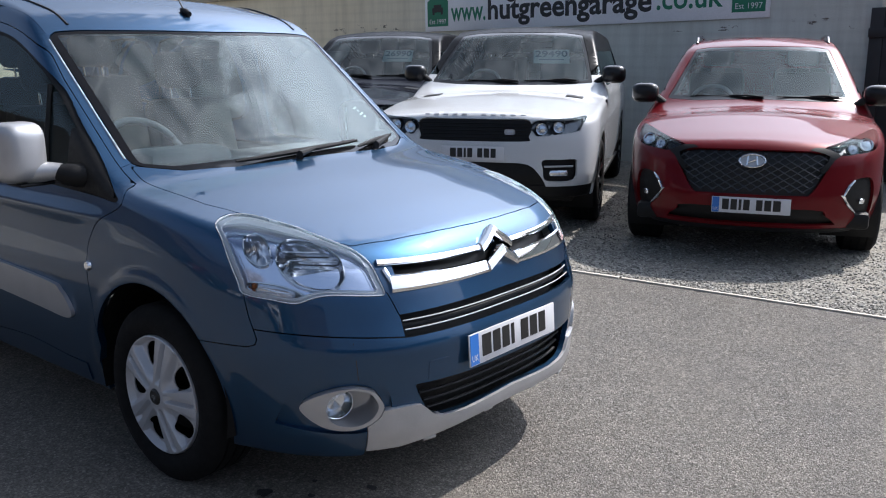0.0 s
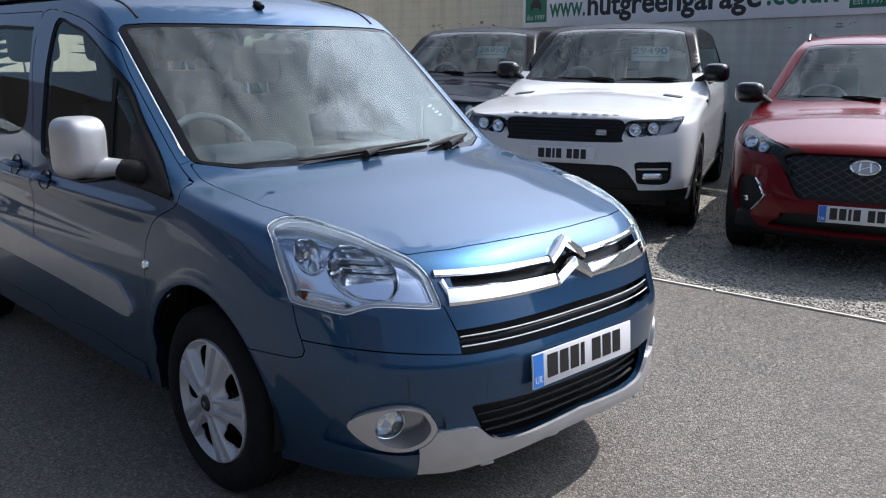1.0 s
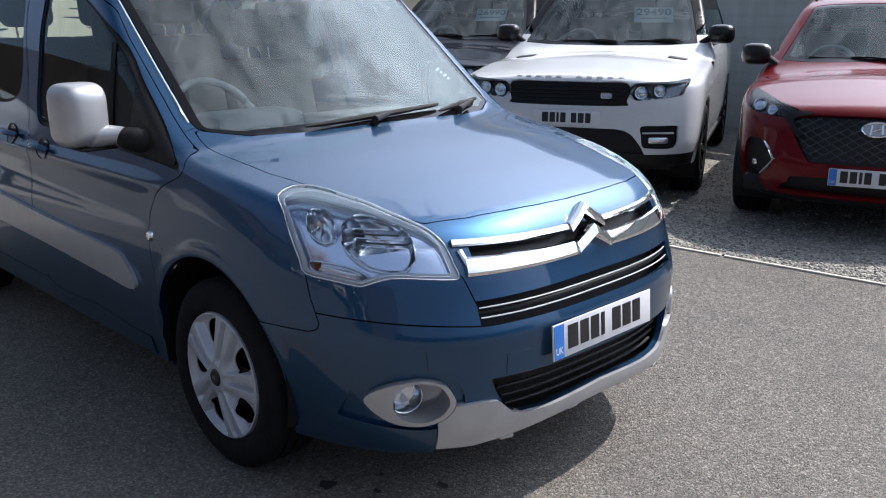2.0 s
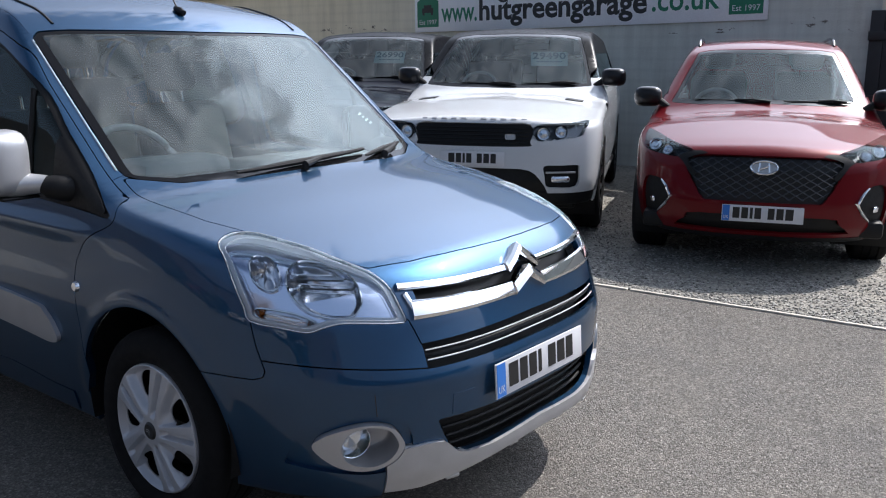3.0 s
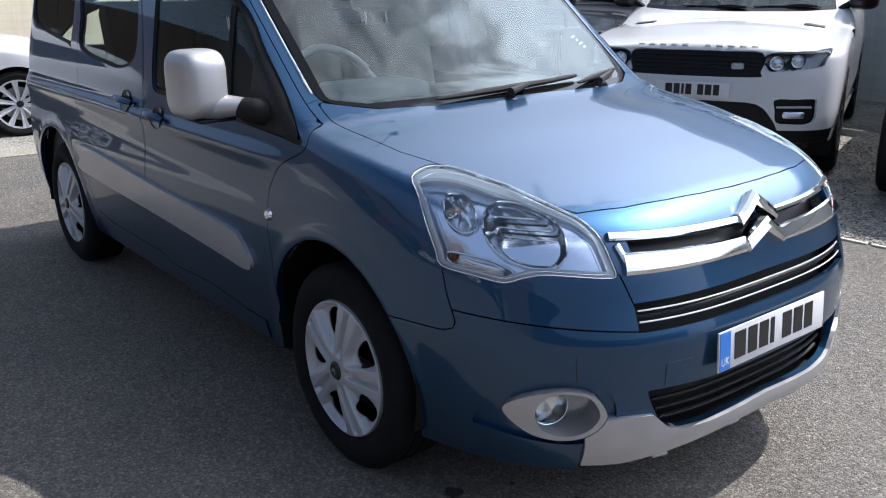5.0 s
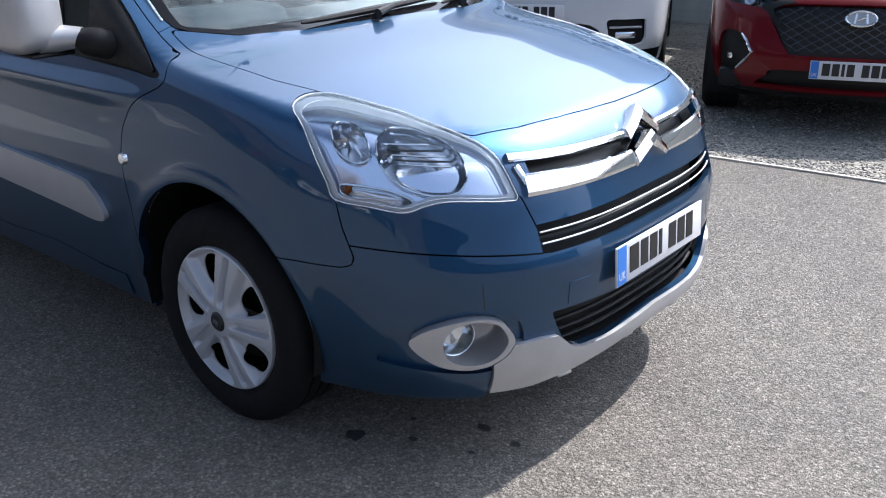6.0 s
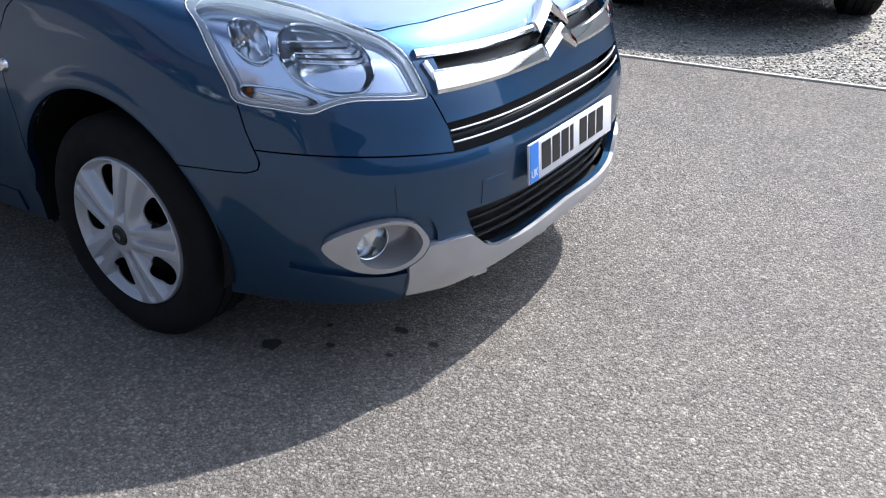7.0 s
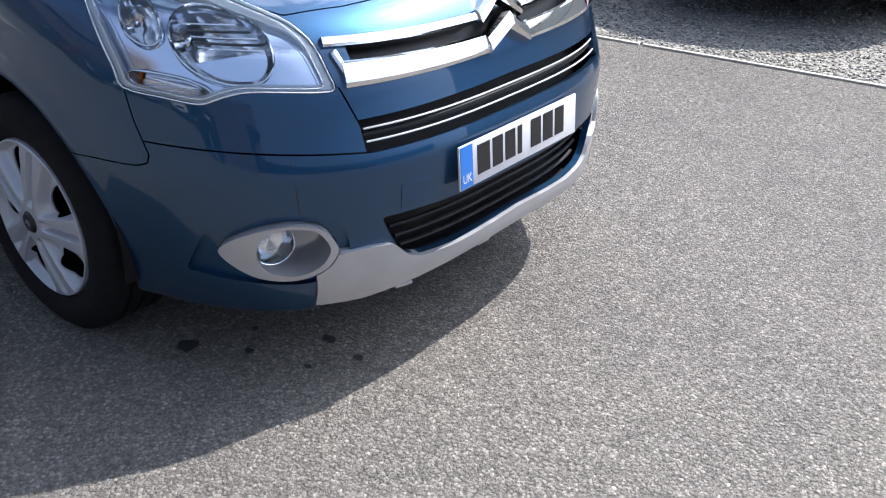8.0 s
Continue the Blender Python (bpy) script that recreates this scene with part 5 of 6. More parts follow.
# ---- the parked cars ----
def parked_car(name, F, m, paint, label, length, wheels, wr, rim, wy, arch, screen, side_glass, roof_paint, pillar, mirror, details, spokes=5, wheel_paint=None, roof_from=-2.3, chin=0.25):
    car = empty(name, m, label, "car")
    arches = [lambda p, wx=wx: np.hypot(p[..., 0] - wx, p[..., 2] - wr) - arch for wx in wheels]
    half = screen
    SCREEN = inside_of([(-y, z) for y, z in half] + [(y, z) for y, z in half[-2:0:-1]], yz)
    SCR = lambda p: np.minimum(SCREEN(p), p[..., 0] + length * 0.55)
    glass_polys = [inside_of(outline(g, per=3), xz) for g in side_glass]
    belt = pillar
    cuts = details(car, F)
    z_top = 1.70
    for s in (-1, 1):
        keep = [*arches, *[minus(g, 0.0) for g in glass_polys], minus(SCR, 0.002), lambda p: belt - 0.004 - p[..., 2], lambda p: -0.45 - p[..., 0]]
        skin("body_side", car, paint, sheet(F, "side", np.linspace(-length, -0.4, 170), np.linspace(0.28, belt + 0.02, 64), keep, side=s), 0.02)
        keep = [*[minus(g, 0.0) for g in glass_polys], minus(SCR, 0.002), lambda p: p[..., 2] - belt, lambda p: roof_from + 0.70 - p[..., 0]]
        skin("pillar", car, roof_paint, sheet(F, "side", np.linspace(-length, -0.9, 170), np.linspace(belt - 0.02, z_top, 50), keep, side=s), 0.02)
        for g in glass_polys:
            w = skin("side_window", car, SIDE_GLASS, sheet(F, "side", np.linspace(-length + 0.1, -0.9, 130), np.linspace(belt - 0.02, z_top, 40), [inner(g, 0.006)], -0.006, side=s), 0.0)
        skin("sill", car, BLACK_PLASTIC, sheet(F, "side", np.linspace(wheels[1] + arch, wheels[0] - arch, 40), np.linspace(0.27, 0.36, 8), [], 0.012, side=s), 0.03)
        for wx in wheels:
            bm = lathe([(arch + 0.01, -s * (wy - 0.02)), (arch + 0.015, -s * (wy - 0.4)), (0.05, -s * (wy - 0.4))], 40)
            bmesh.ops.transform(bm, matrix=pose(wx, 0, wr) @ Matrix.Diagonal((1, -1, 1, 1)), verts=bm.verts)
            bmesh.ops.delete(bm, geom=[v for v in bm.verts if v.co.z < 0.12], context="VERTS")
            part("wheel_housing", bm, BLACK_PLASTIC, car)
            hub_wheel(car, wx, s * wy, wr, wr, rim, 0.24, s, spokes, "alloy", wheel_paint, turn=0.2)
        mx, my, mz = mirror
        bm = bmesh.new()
        bmesh.ops.create_uvsphere(bm, u_segments=28, v_segments=16, radius=1.0)
        for v in bm.verts:
            x, y, z = v.co
            v.co = Vector((x * 0.09 - 0.25 * max(0, y * s) * 0.08, math.copysign(abs(y) ** 0.6, y) * 0.115, math.copysign(abs(z) ** 0.6, z) * 0.085))
        bmesh.ops.transform(bm, matrix=pose(mx, s * my, mz), verts=bm.verts)
        mir = part("door_mirror", bm, BLACK_GLOSS, car, "gloss black door mirror")
        part("arm", tube([(mx, s * (my - 0.09), mz - 0.03), (mx + 0.03, s * (my - 0.20), mz - 0.10)], [0.03, 0.025], 10), BLACK_PLASTIC, mir)
    skin("roof", car, roof_paint, sheet(F, "top", np.linspace(-length + 0.1, roof_from + 0.5, 110), np.linspace(-0.8, 0.8, 70), [minus(SCR, 0.002), lambda p: p[..., 2] - (belt + 0.30), lambda p: roof_from + 0.35 - p[..., 0]]), 0.012)
    skin("bonnet_and_nose", car, paint, sheet(F, "top", np.linspace(-2.1, 0.0, 130), np.linspace(-0.93, 0.93, 110), [minus(SCR, 0.002), lambda p: belt + 0.10 - p[..., 2] + 0.0, lambda p: p[..., 2] - 0.80, lambda p: p[..., 0] + 1.95, *cuts]), 0.012)
    skin("front_bumper", car, paint, sheet(F, "cyl", np.linspace(-72, 72, 220), np.linspace(0.25, 0.99, 90), [arches[0], lambda p: p[..., 0] + 0.455, lambda p: p[..., 2] - chin, *cuts]), 0.02)
    if chin > 0.26:
        skin("underguard", car, BLACK_PLASTIC, sheet(F, "cyl", np.linspace(-72, 72, 120), np.linspace(0.25, chin, 14), [arches[0], lambda p: p[..., 0] + 0.455], -0.015), 0.02, "black underguard")
    scr = skin("windscreen", car, GLASS, sheet(F, "front", np.linspace(-0.95, 0.95, 90), np.linspace(0.95, z_top, 70), [inner(SCR, 0.03)], -0.002), 0.0, "windscreen reflecting a cloudy sky")
    skin("screen_border", scr, BLACK_GLOSS, sheet(F, "front", np.linspace(-0.95, 0.95, 110), np.linspace(0.95, z_top, 80), [inner(SCR, 0.002), minus(inner(SCR, 0.03), 0.0)], -0.002), 0.01)
    skin("tail", car, paint, sheet(F, "back", np.linspace(-0.95, 0.95, 50), np.linspace(0.28, z_top, 50), [], axis=-length + 3.0), 0.02)
    part("underbody", box((length - 0.5, 1.6, 0.12), pose(-length / 2, 0, 0.33), 0.03), BLACK_PLASTIC, car)
    part("dashboard", box((0.60, 1.45, 0.20), pose(roof_from + 0.52, 0, belt - 0.17), 0.06), GREY_TRIM, car)
    for s in (-1, 1):
        seat(car, roof_from - 0.05, s * 0.38, belt - 0.40, SEAT_CLOTH)
        seat(car, roof_from - 1.0, s * 0.40, belt - 0.38, SEAT_CLOTH)
    steering_wheel(car, roof_from + 0.25, -0.38, belt - 0.02)
    return car


def panel(name, car, F, points, mat, lift=0.0, depth=0.02, label="", per=3, fine=0.014, smooth=True, parent=None, extra=()):
    """A piece of the nose inside a line given as (y, z)."""
    line = outline(points, per=per) if smooth else points
    a = np.array(points)
    us = np.arange(a[:, 0].min() - 0.03, a[:, 0].max() + 0.03, fine)
    vs = np.arange(a[:, 1].min() - 0.03, a[:, 1].max() + 0.03, fine)
    return skin(name, parent or car, mat, sheet(F, "front", us, vs, [inside_of(line, yz), *extra], lift), depth, label)


def mirrored(points):
    return [(-y, z) for y, z in points]


def both(points):
    """A closed line, symmetric about y = 0, from its right half top to bottom."""
    return [(-y, z) for y, z in points] + [(y, z) for y, z in points[::-1]]


def front_field(points, smooth=True):
    f = inside_of(outline(points, per=3) if smooth else points, yz)
    return lambda p: np.minimum(f(p), p[..., 0] + 1.2)


def lamp(car, F, points, eyes, label):
    lens = panel("headlight", car, F, points, LENS_DULL, 0.002, 0.01, label)
    p = np.array(points)
    part("housing", bowl(F, "front", outline(points, per=3), 0.05, 0.90, 4), LAMP_GREY, lens)
    for y, z, r in eyes:
        q, n = fit_on(F, "front", y, z)
        t = facing(q, (n + Vector((1.5, 0, 0))).normalized(), -0.035)
        bm = lathe([(r * 0.98, 0.0), (r * 1.10, 0.006), (r * 1.10, -0.02)], 28, "z")
        bmesh.ops.transform(bm, matrix=t, verts=bm.verts)
        part("projector_ring", bm, BLACK_GLOSS, lens)
        bm = lathe([(0.001, 0.025), (r * 0.5, 0.020), (r * 0.72, 0.0), (r * 0.8, 0.012), (r, 0.016), (r, -0.03)], 28, "z")
        bmesh.ops.transform(bm, matrix=t, verts=bm.verts)
        part("projector", bm, MIRRORED, lens)
    return lens


def price_card(car, F, y, z, text, w=0.34, h=0.20, tilt=0):
    p, n = fit_on(F, "front", y, z)
    m = facing(p, n, -0.03) @ pose(0, 0, 0, 0, 0, tilt)
    c = part("price_card", box((w, h, 0.003), m), CARD, car, "pale green price card behind the glass")
    lettering("price", text, 0.15, m @ pose(0.0, 0.04, 0.003), CARD_INK, c, 0.0008, w * 0.9, 0.003)
    part("text_bar", box((w * 0.7, 0.012, 0.001), m @ pose(0, -0.055, 0.0025)), CARD_INK, c)
    return c


TALL_GLASS = [[(-1.78, 1.20), (-2.05, 1.40), (-2.42, 1.62), (-2.80, 1.63), (-2.82, 1.20)], [(-2.90, 1.20), (-2.90, 1.63), (-3.85, 1.62), (-3.85, 1.22)], [(-3.95, 1.23), (-3.95, 1.61), (-4.35, 1.56), (-4.20, 1.25)]]
TALL_SCREEN = [(0.0, 1.690), (0.45, 1.685), (0.63, 1.66), (0.70, 1.50), (0.77, 1.30), (0.80, 1.20), (0.55, 1.185), (0.0, 1.18)]


def tall_front(lettered, price, plate, price_y):
    def build(car, F):
        grille = [(-0.46, 0.955), (-0.2, 0.962), (0.2, 0.962), (0.46, 0.955), (0.455, 0.82), (0.40, 0.785), (-0.40, 0.785), (-0.455, 0.82)]
        hl = [(0.475, 0.93), (0.53, 0.957), (0.80, 0.970), (0.89, 0.975), (0.86, 0.90), (0.83, 0.862), (0.60, 0.832), (0.50, 0.832), (0.468, 0.87)]
        scoop = [(0.57, 0.635), (0.70, 0.640), (0.82, 0.640), (0.835, 0.60), (0.82, 0.47), (0.66, 0.462), (0.59, 0.475), (0.575, 0.56)]
        mouth = [(-0.45, 0.60), (-0.2, 0.612), (0.2, 0.612), (0.45, 0.60), (0.56, 0.50), (0.60, 0.42), (0.63, 0.36), (-0.63, 0.36), (-0.60, 0.42), (-0.56, 0.50)]
        panel("grille", car, F, grille, BLACK_PLASTIC, -0.02, 0.02, "black mesh grille", extra=())
        for i in range(5):
            q, n = on_surface(F, "front", [(y, 0.812 + 0.029 * i) for y in np.linspace(-0.44, 0.44, 21)])
            part("grille_bar", tube([Vector(a - b * 0.012) for a, b in zip(q, n)], 0.006, 6), BLACK_GLOSS, car)
        part("emblem", box((0.085, 0.045, 0.006), facing(*fit_on(F, "front", 0.30, 0.86), 0.0), 0.015), SILVER, car, "small oval emblem")
        for s in (1, -1):
            lamp(car, F, [(s * y, z) for y, z in hl], [(s * 0.555, 0.885, 0.048), (s * 0.69, 0.90, 0.045)], "headlight with round projector lenses")
            panel("bumper_vent", car, F, [(s * y, z) for y, z in scoop], BLACK_PLASTIC, -0.03, 0.03, "black bumper vent")
            q, n = fit_on(F, "front", s * 0.70, 0.53)
            part("fog_light", box((0.15, 0.045, 0.02), facing(q, n, -0.012), 0.012), MIRRORED, car, "small fog light")
            part("vent_blade", box((0.24, 0.015, 0.02), facing(q, n, -0.012) @ pose(0, 0.055, 0), 0.004), SILVER, car)
            q, n = fit_on(F, "top", -1.30, s * 0.68)
            part("bonnet_vent", box((0.16, 0.13, 0.012), facing(q, n, 0.0, (1, 0, 0)), 0.004), BLACK_PLASTIC, car, "black bonnet vent")
        panel("lower_grille", car, F, mouth, BLACK_PLASTIC, -0.03, 0.03, "black lower grille and underguard")
        if plate:
            q, n = fit_on(F, "front", 0.0, 0.685)
            number_plate(car, facing((q.x + 0.015, 0, 0.685), (1, 0, 0.02)), [0.05, 0.042, 0.018, 0.042, 0, 0.042, 0.045, 0.042], False)
        for i, c in enumerate(np.linspace(-0.40, 0.40, 11)):
            if i != 5:
                q, n = fit_on(F, "front", c, 0.995)
                part("bonnet_letter_bar", box((0.042, 0.022, 0.004), facing(q, n, 0.002), 0.001), SILVER, car)
        price_card(car, F, price_y, 1.47, price, 0.36, 0.24)
        for a, b in (((0.1, 1.20), (-0.45, 1.215)), ((0.65, 1.21), (0.15, 1.215))):
            qa, qb = fit_on(F, "front", *a)[0], fit_on(F, "front", *b)[0]
            wiper(car, qa, qb, 0.015)
        for s in (-1, 1):
            part("side_vent", box((0.03, 0.02, 0.16), pose(-1.45, s * 0.965, 0.98, 0, 15, 0), 0.006), BLACK_PLASTIC, car)
        return [minus(front_field(grille), 0.0), minus(front_field(mouth), 0.0)] + [minus(front_field([(s * y, z) for y, z in q]), 0.0) for s in (1, -1) for q in (hl, scoop)]
    return build


def red_front(car, F):
    grille = [(-0.345, 0.826), (0.0, 0.830), (0.345, 0.826), (0.46, 0.81), (0.535, 0.795), (0.47, 0.66), (0.39, 0.535), (0.30, 0.525), (-0.30, 0.525), (-0.39, 0.535), (-0.47, 0.66), (-0.535, 0.795), (-0.46, 0.81)]
    hl = [(0.46, 0.842), (0.62, 0.885), (0.80, 0.930), (0.845, 0.925), (0.835, 0.86), (0.80, 0.818), (0.66, 0.80), (0.57, 0.797)]
    pod = [(0.67, 0.62), (0.74, 0.64), (0.80, 0.62), (0.82, 0.52), (0.80, 0.36), (0.72, 0.34), (0.68, 0.42), (0.60, 0.53)]
    mouth = [(-0.405, 0.428), (0.405, 0.428), (0.50, 0.38), (0.56, 0.325), (0.48, 0.312), (-0.48, 0.312), (-0.56, 0.325), (-0.50, 0.38)]
    lip = [(-0.60, 0.285), (0.60, 0.285), (0.66, 0.265), (0.6, 0.24), (-0.6, 0.24), (-0.66, 0.265)]
    panel("grille", car, F, grille, INK, -0.03, 0.02, "black lattice grille", extra=())
    G = inside_of(grille, yz)
    step = 0.085
    for s in (-1, 1):
        for k in range(-14, 15):
            run = [(k * step + s * t * 0.5, 0.50 + t * 0.30) for t in np.linspace(0, 1.1, 24)]
            ok = [(y, z) for y, z in run if G(np.array([0.0, y, z])) > 0.006]
            if len(ok) > 2:
                q, n = on_surface(F, "front", ok)
                part("lattice_bar", tube([Vector(a - b * 0.008) for a, b in zip(q, n)], 0.0042, 6), DARK_CHROME, car)
    p, n = fit_on(F, "front", 0.0, 0.752)
    bm = bmesh.new()
    t = facing(p, n, 0.012)
    tube([Vector((0.085 * math.cos(a), 0.045 * math.sin(a), 0)) for a in np.linspace(0, 2 * math.pi, 33)], 0.008, 8, bm, caps=False)
    for s in (-1, 1):
        tube([(s * 0.035, -0.032, 0), (s * 0.028, 0.032, 0)], 0.009, 8, bm)
    tube([(-0.03, -0.012, 0), (0.03, 0.012, 0)], 0.009, 8, bm)
    bmesh.ops.transform(bm, matrix=t, verts=bm.verts)
    emblem = part("emblem", bm, CHROME, car, "oval chrome emblem")
    bm = lathe([(0.0005, -0.006), (0.08, -0.006)], 32, "z")
    bmesh.ops.transform(bm, matrix=t @ Matrix.Diagonal((1, 0.53, 1, 1)), verts=bm.verts)
    part("emblem_back", bm, SILVER, emblem)
    for s in (1, -1):
        lamp(car, F, [(s * y, z) for y, z in hl], [(s * 0.755, 0.862, 0.045), (s * 0.655, 0.838, 0.036)], "slanting headlight with projector lenses")
        panel("fog_pod", car, F, [(s * y, z) for y, z in pod], BLACK_PLASTIC, -0.02, 0.02, "black fog light pod")
        q, n = on_surface(F, "front", [(s * y, z) for y, z in ((0.675, 0.625), (0.64, 0.585), (0.602, 0.525), (0.63, 0.47), (0.69, 0.40))])
        part("daylight_strip", tube([Vector(a + b * 0.004) for a, b in zip(q, n)], [0.006, 0.012, 0.016, 0.012, 0.006], 8), CHROME, car, "bright angled daylight strip")
        q, n = fit_on(F, "front", s * 0.745, 0.47)
        part("fog_light", box((0.05, 0.04, 0.02), facing(q, n, -0.01), 0.01), MIRRORED, car)
        panel("lamp_surround", car, F, [(s * y, z) for y, z in ((0.36, 0.835), (0.46, 0.842), (0.57, 0.797), (0.535, 0.77), (0.47, 0.68), (0.44, 0.70), (0.50, 0.79))], BLACK_PLASTIC, 0.003, 0.01)
        q, n = on_surface(F, "top", [(x, s * 0.56) for x in np.linspace(-4.0, -2.3, 24)])
        part("roof_rail", tube([Vector(q[0])] + [Vector(a) + Vector((0, 0, 0.035)) for a in q[1:-1]] + [Vector(q[-1])], 0.013, 8), BLACK_GLOSS, car, "black roof rail")
    panel("lower_grille", car, F, mouth, BLACK_PLASTIC, -0.03, 0.03, "black lower grille")
    panel("lip", car, F, lip, BLACK_PLASTIC, 0.004, 0.02)
    q, n = fit_on(F, "front", 0.01, 0.448)
    number_plate(car, facing((q.x + 0.02, 0.01, 0.448), (1, 0, 0.02)), [0.045, 0.042, 0.018, 0.042, 0, 0.042, 0.045, 0.05])
    for a, b in (((0.05, 1.112), (-0.55, 1.125)), ((0.62, 1.11), (0.15, 1.125))):
        wiper(car, fit_on(F, "front", *a)[0], fit_on(F, "front", *b)[0], 0.015)
    return [minus(front_field(grille), 0.0), minus(front_field(mouth), 0.0)] + [minus(front_field([(s * y, z) for y, z in q]), 0.0) for s in (1, -1) for q in (hl, pod)]


blue_carrier()
white_car = parked_car("white_off_roader", tall_shape, pose(-2.60, 3.264, 0.005, 0, 0, -65), PAINT_WHITE, "white luxury off-roader with black roof parked on gravel", 4.85, (-0.95, -3.87), 0.375, 0.27, 0.965, 0.43,
           TALL_SCREEN, TALL_GLASS, ROOF_BLACK, 1.17, (-1.78, 1.0, 1.28), tall_front(True, "29490", True, 0.36), 10, BLACK_GLOSS, roof_from=-2.45, chin=0.42)
navy_car = parked_car("navy_off_roader", tall_shape, pose(-5.05, 3.75, 0.005, 0, 0, -65), PAINT_NAVY, "dark navy off-roader with a price card parked on gravel", 4.85, (-0.95, -3.87), 0.375, 0.27, 0.965, 0.43,
           TALL_SCREEN, TALL_GLASS, ROOF_BLACK, 1.17, (-1.78, 1.0, 1.28), tall_front(True, "26990", True, 0.30), 10, ALLOY, roof_from=-2.45, chin=0.42)
RED_GLASS = [[(-1.62, 1.10), (-1.85, 1.26), (-2.20, 1.47), (-2.62, 1.50), (-2.62, 1.10)], [(-2.70, 1.10), (-2.70, 1.50), (-3.45, 1.47), (-3.60, 1.16), (-3.45, 1.11)]]
RED_SCREEN = [(0.0, 1.535), (0.42, 1.530), (0.555, 1.512), (0.62, 1.36), (0.70, 1.17), (0.735, 1.10), (0.50, 1.095), (0.0, 1.115)]
red_car = parked_car("red_crossover", low_shape, pose(-0.402, 3.563, 0.006, 0, 0, -70), PAINT_RED, "red crossover with black lattice grille parked on gravel", 4.48, (-0.92, -3.59), 0.35, 0.245, 0.905, 0.395,
           RED_SCREEN, RED_GLASS, PAINT_RED, 1.06, (-1.52, 0.925, 1.145), red_front, 10, None, roof_from=-2.15)
SALOON_GLASS = [[(-1.62, 1.00), (-1.9, 1.20), (-2.2, 1.33), (-2.62, 1.36), (-2.62, 1.00)], [(-2.70, 1.00), (-2.70, 1.36), (-3.35, 1.31), (-3.65, 1.06), (-3.45, 1.01)]]


def plain_front(car, F):
    for s in (1, -1):
        lamp(car, F, [(s * y, z) for y, z in ((0.45, 0.72), (0.62, 0.76), (0.78, 0.80), (0.80, 0.74), (0.70, 0.66), (0.5, 0.65))], [(s * 0.66, 0.71, 0.04)], "clear headlight")
    panel("grille", car, F, [(-0.35, 0.62), (0.35, 0.62), (0.40, 0.50), (0.3, 0.42), (-0.3, 0.42), (-0.40, 0.50)], BLACK_PLASTIC, 0.003, 0.02, "black grille")
    return []


hatchback = parked_car("white_hatchback", saloon_shape, pose(-8.68, 0.98, 0.0, 0, 0, 82), PAINT_WHITE, "white hatchback on alloy wheels parked beside the yard", 4.3, (-0.88, -3.5), 0.315, 0.235, 0.87, 0.36,
           [(0.0, 1.395), (0.40, 1.39), (0.53, 1.37), (0.60, 1.20), (0.68, 1.02), (0.45, 1.005), (0.0, 1.01)], SALOON_GLASS, PAINT_WHITE, 0.975, (-1.62, 0.92, 1.02), plain_front, 10, None, roof_from=-2.1)


# ---- what stands across the yard ----
def unseen_row():
    """Unseen brick row, added to close the yard and darken what the paint reflects."""
    h = empty("unseen_dark_row", pose(-3.0, -23.0, 0.0), "unseen plain brown brick row added across the yard", "house")
    part("wall", box((46.0, 7.0, 5.2), pose(0, -3.5, 2.6)), BRICK, h)
    bm = bmesh.new()
    a = [bm.verts.new(v) for v in ((-23.3, 0.4, 5.1), (23.3, 0.4, 5.1), (23.3, -3.5, 8.0), (-23.3, -3.5, 8.0), (-23.3, -7.4, 5.1), (23.3, -7.4, 5.1))]
    for f in ((0, 1, 2, 3), (3, 2, 5, 4), (0, 3, 4), (1, 5, 2), (0, 4, 5, 1)):
        bm.faces.new([a[i] for i in f])
    part("roof", bm, SLATE, h, smooth=False)


unseen_row()


def low_sky_block():
    """A plain pale building added behind the wall to keep low sky out of reflections."""
    h = empty("low_sky_blocker", pose(-4.0, 13.5, 0.0), "plain pale rendered block added beyond the wall to hide low sky", "house")
    part("wall", box((40.0, 8.0, 5.4), pose(0, 4.0, 2.7)), RENDERED, h, smooth=False)
    bm = bmesh.new()
    a = [bm.verts.new(v) for v in ((-20.3, -0.4, 5.3), (20.3, -0.4, 5.3), (20.3, 4.0, 7.4), (-20.3, 4.0, 7.4), (-20.3, 8.4, 5.3), (20.3, 8.4, 5.3))]
    for f in ((0, 1, 2, 3), (3, 2, 5, 4), (0, 3, 4), (1, 5, 2), (0, 4, 5, 1)):
        bm.faces.new([a[i] for i in f])
    part("roof", bm, SLATE, h, smooth=False)


low_sky_block()
tagged(copy_thing(red_car, pose(-1.6, -12.9, 0, 0, 0, 96)), "red crossover parked across the yard")
tagged(copy_thing(white_car, pose(-4.4, -13.0, 0, 0, 0, 94)), "white off-roader parked across the yard")
tagged(copy_thing(navy_car, pose(-7.3, -13.1, 0, 0, 0, 92)), "dark navy off-roader parked across the yard")
tagged(copy_thing(hatchback, pose(1.2, -12.8, 0, 0, 0, 91)), "white hatchback parked across the yard")
tagged(copy_thing(red_car, pose(-10.2, -13.2, 0, 0, 0, 90)), "red crossover parked across the yard")
tagged(copy_thing(navy_car, pose(-13.1, -13.2, 0, 0, 0, 88)), "dark navy off-roader parked across the yard")
tagged(copy_thing(navy_car, pose(4.0, -12.9, 0, 0, 0, 88)), "dark navy off-roader parked across the yard")
tagged(part("wall_east", box((0.3, 34.0, 2.4), pose(17.0, -8.0, 1.2)), BRICK, smooth=False), "plain brown boundary wall", "wall", kind="structure")
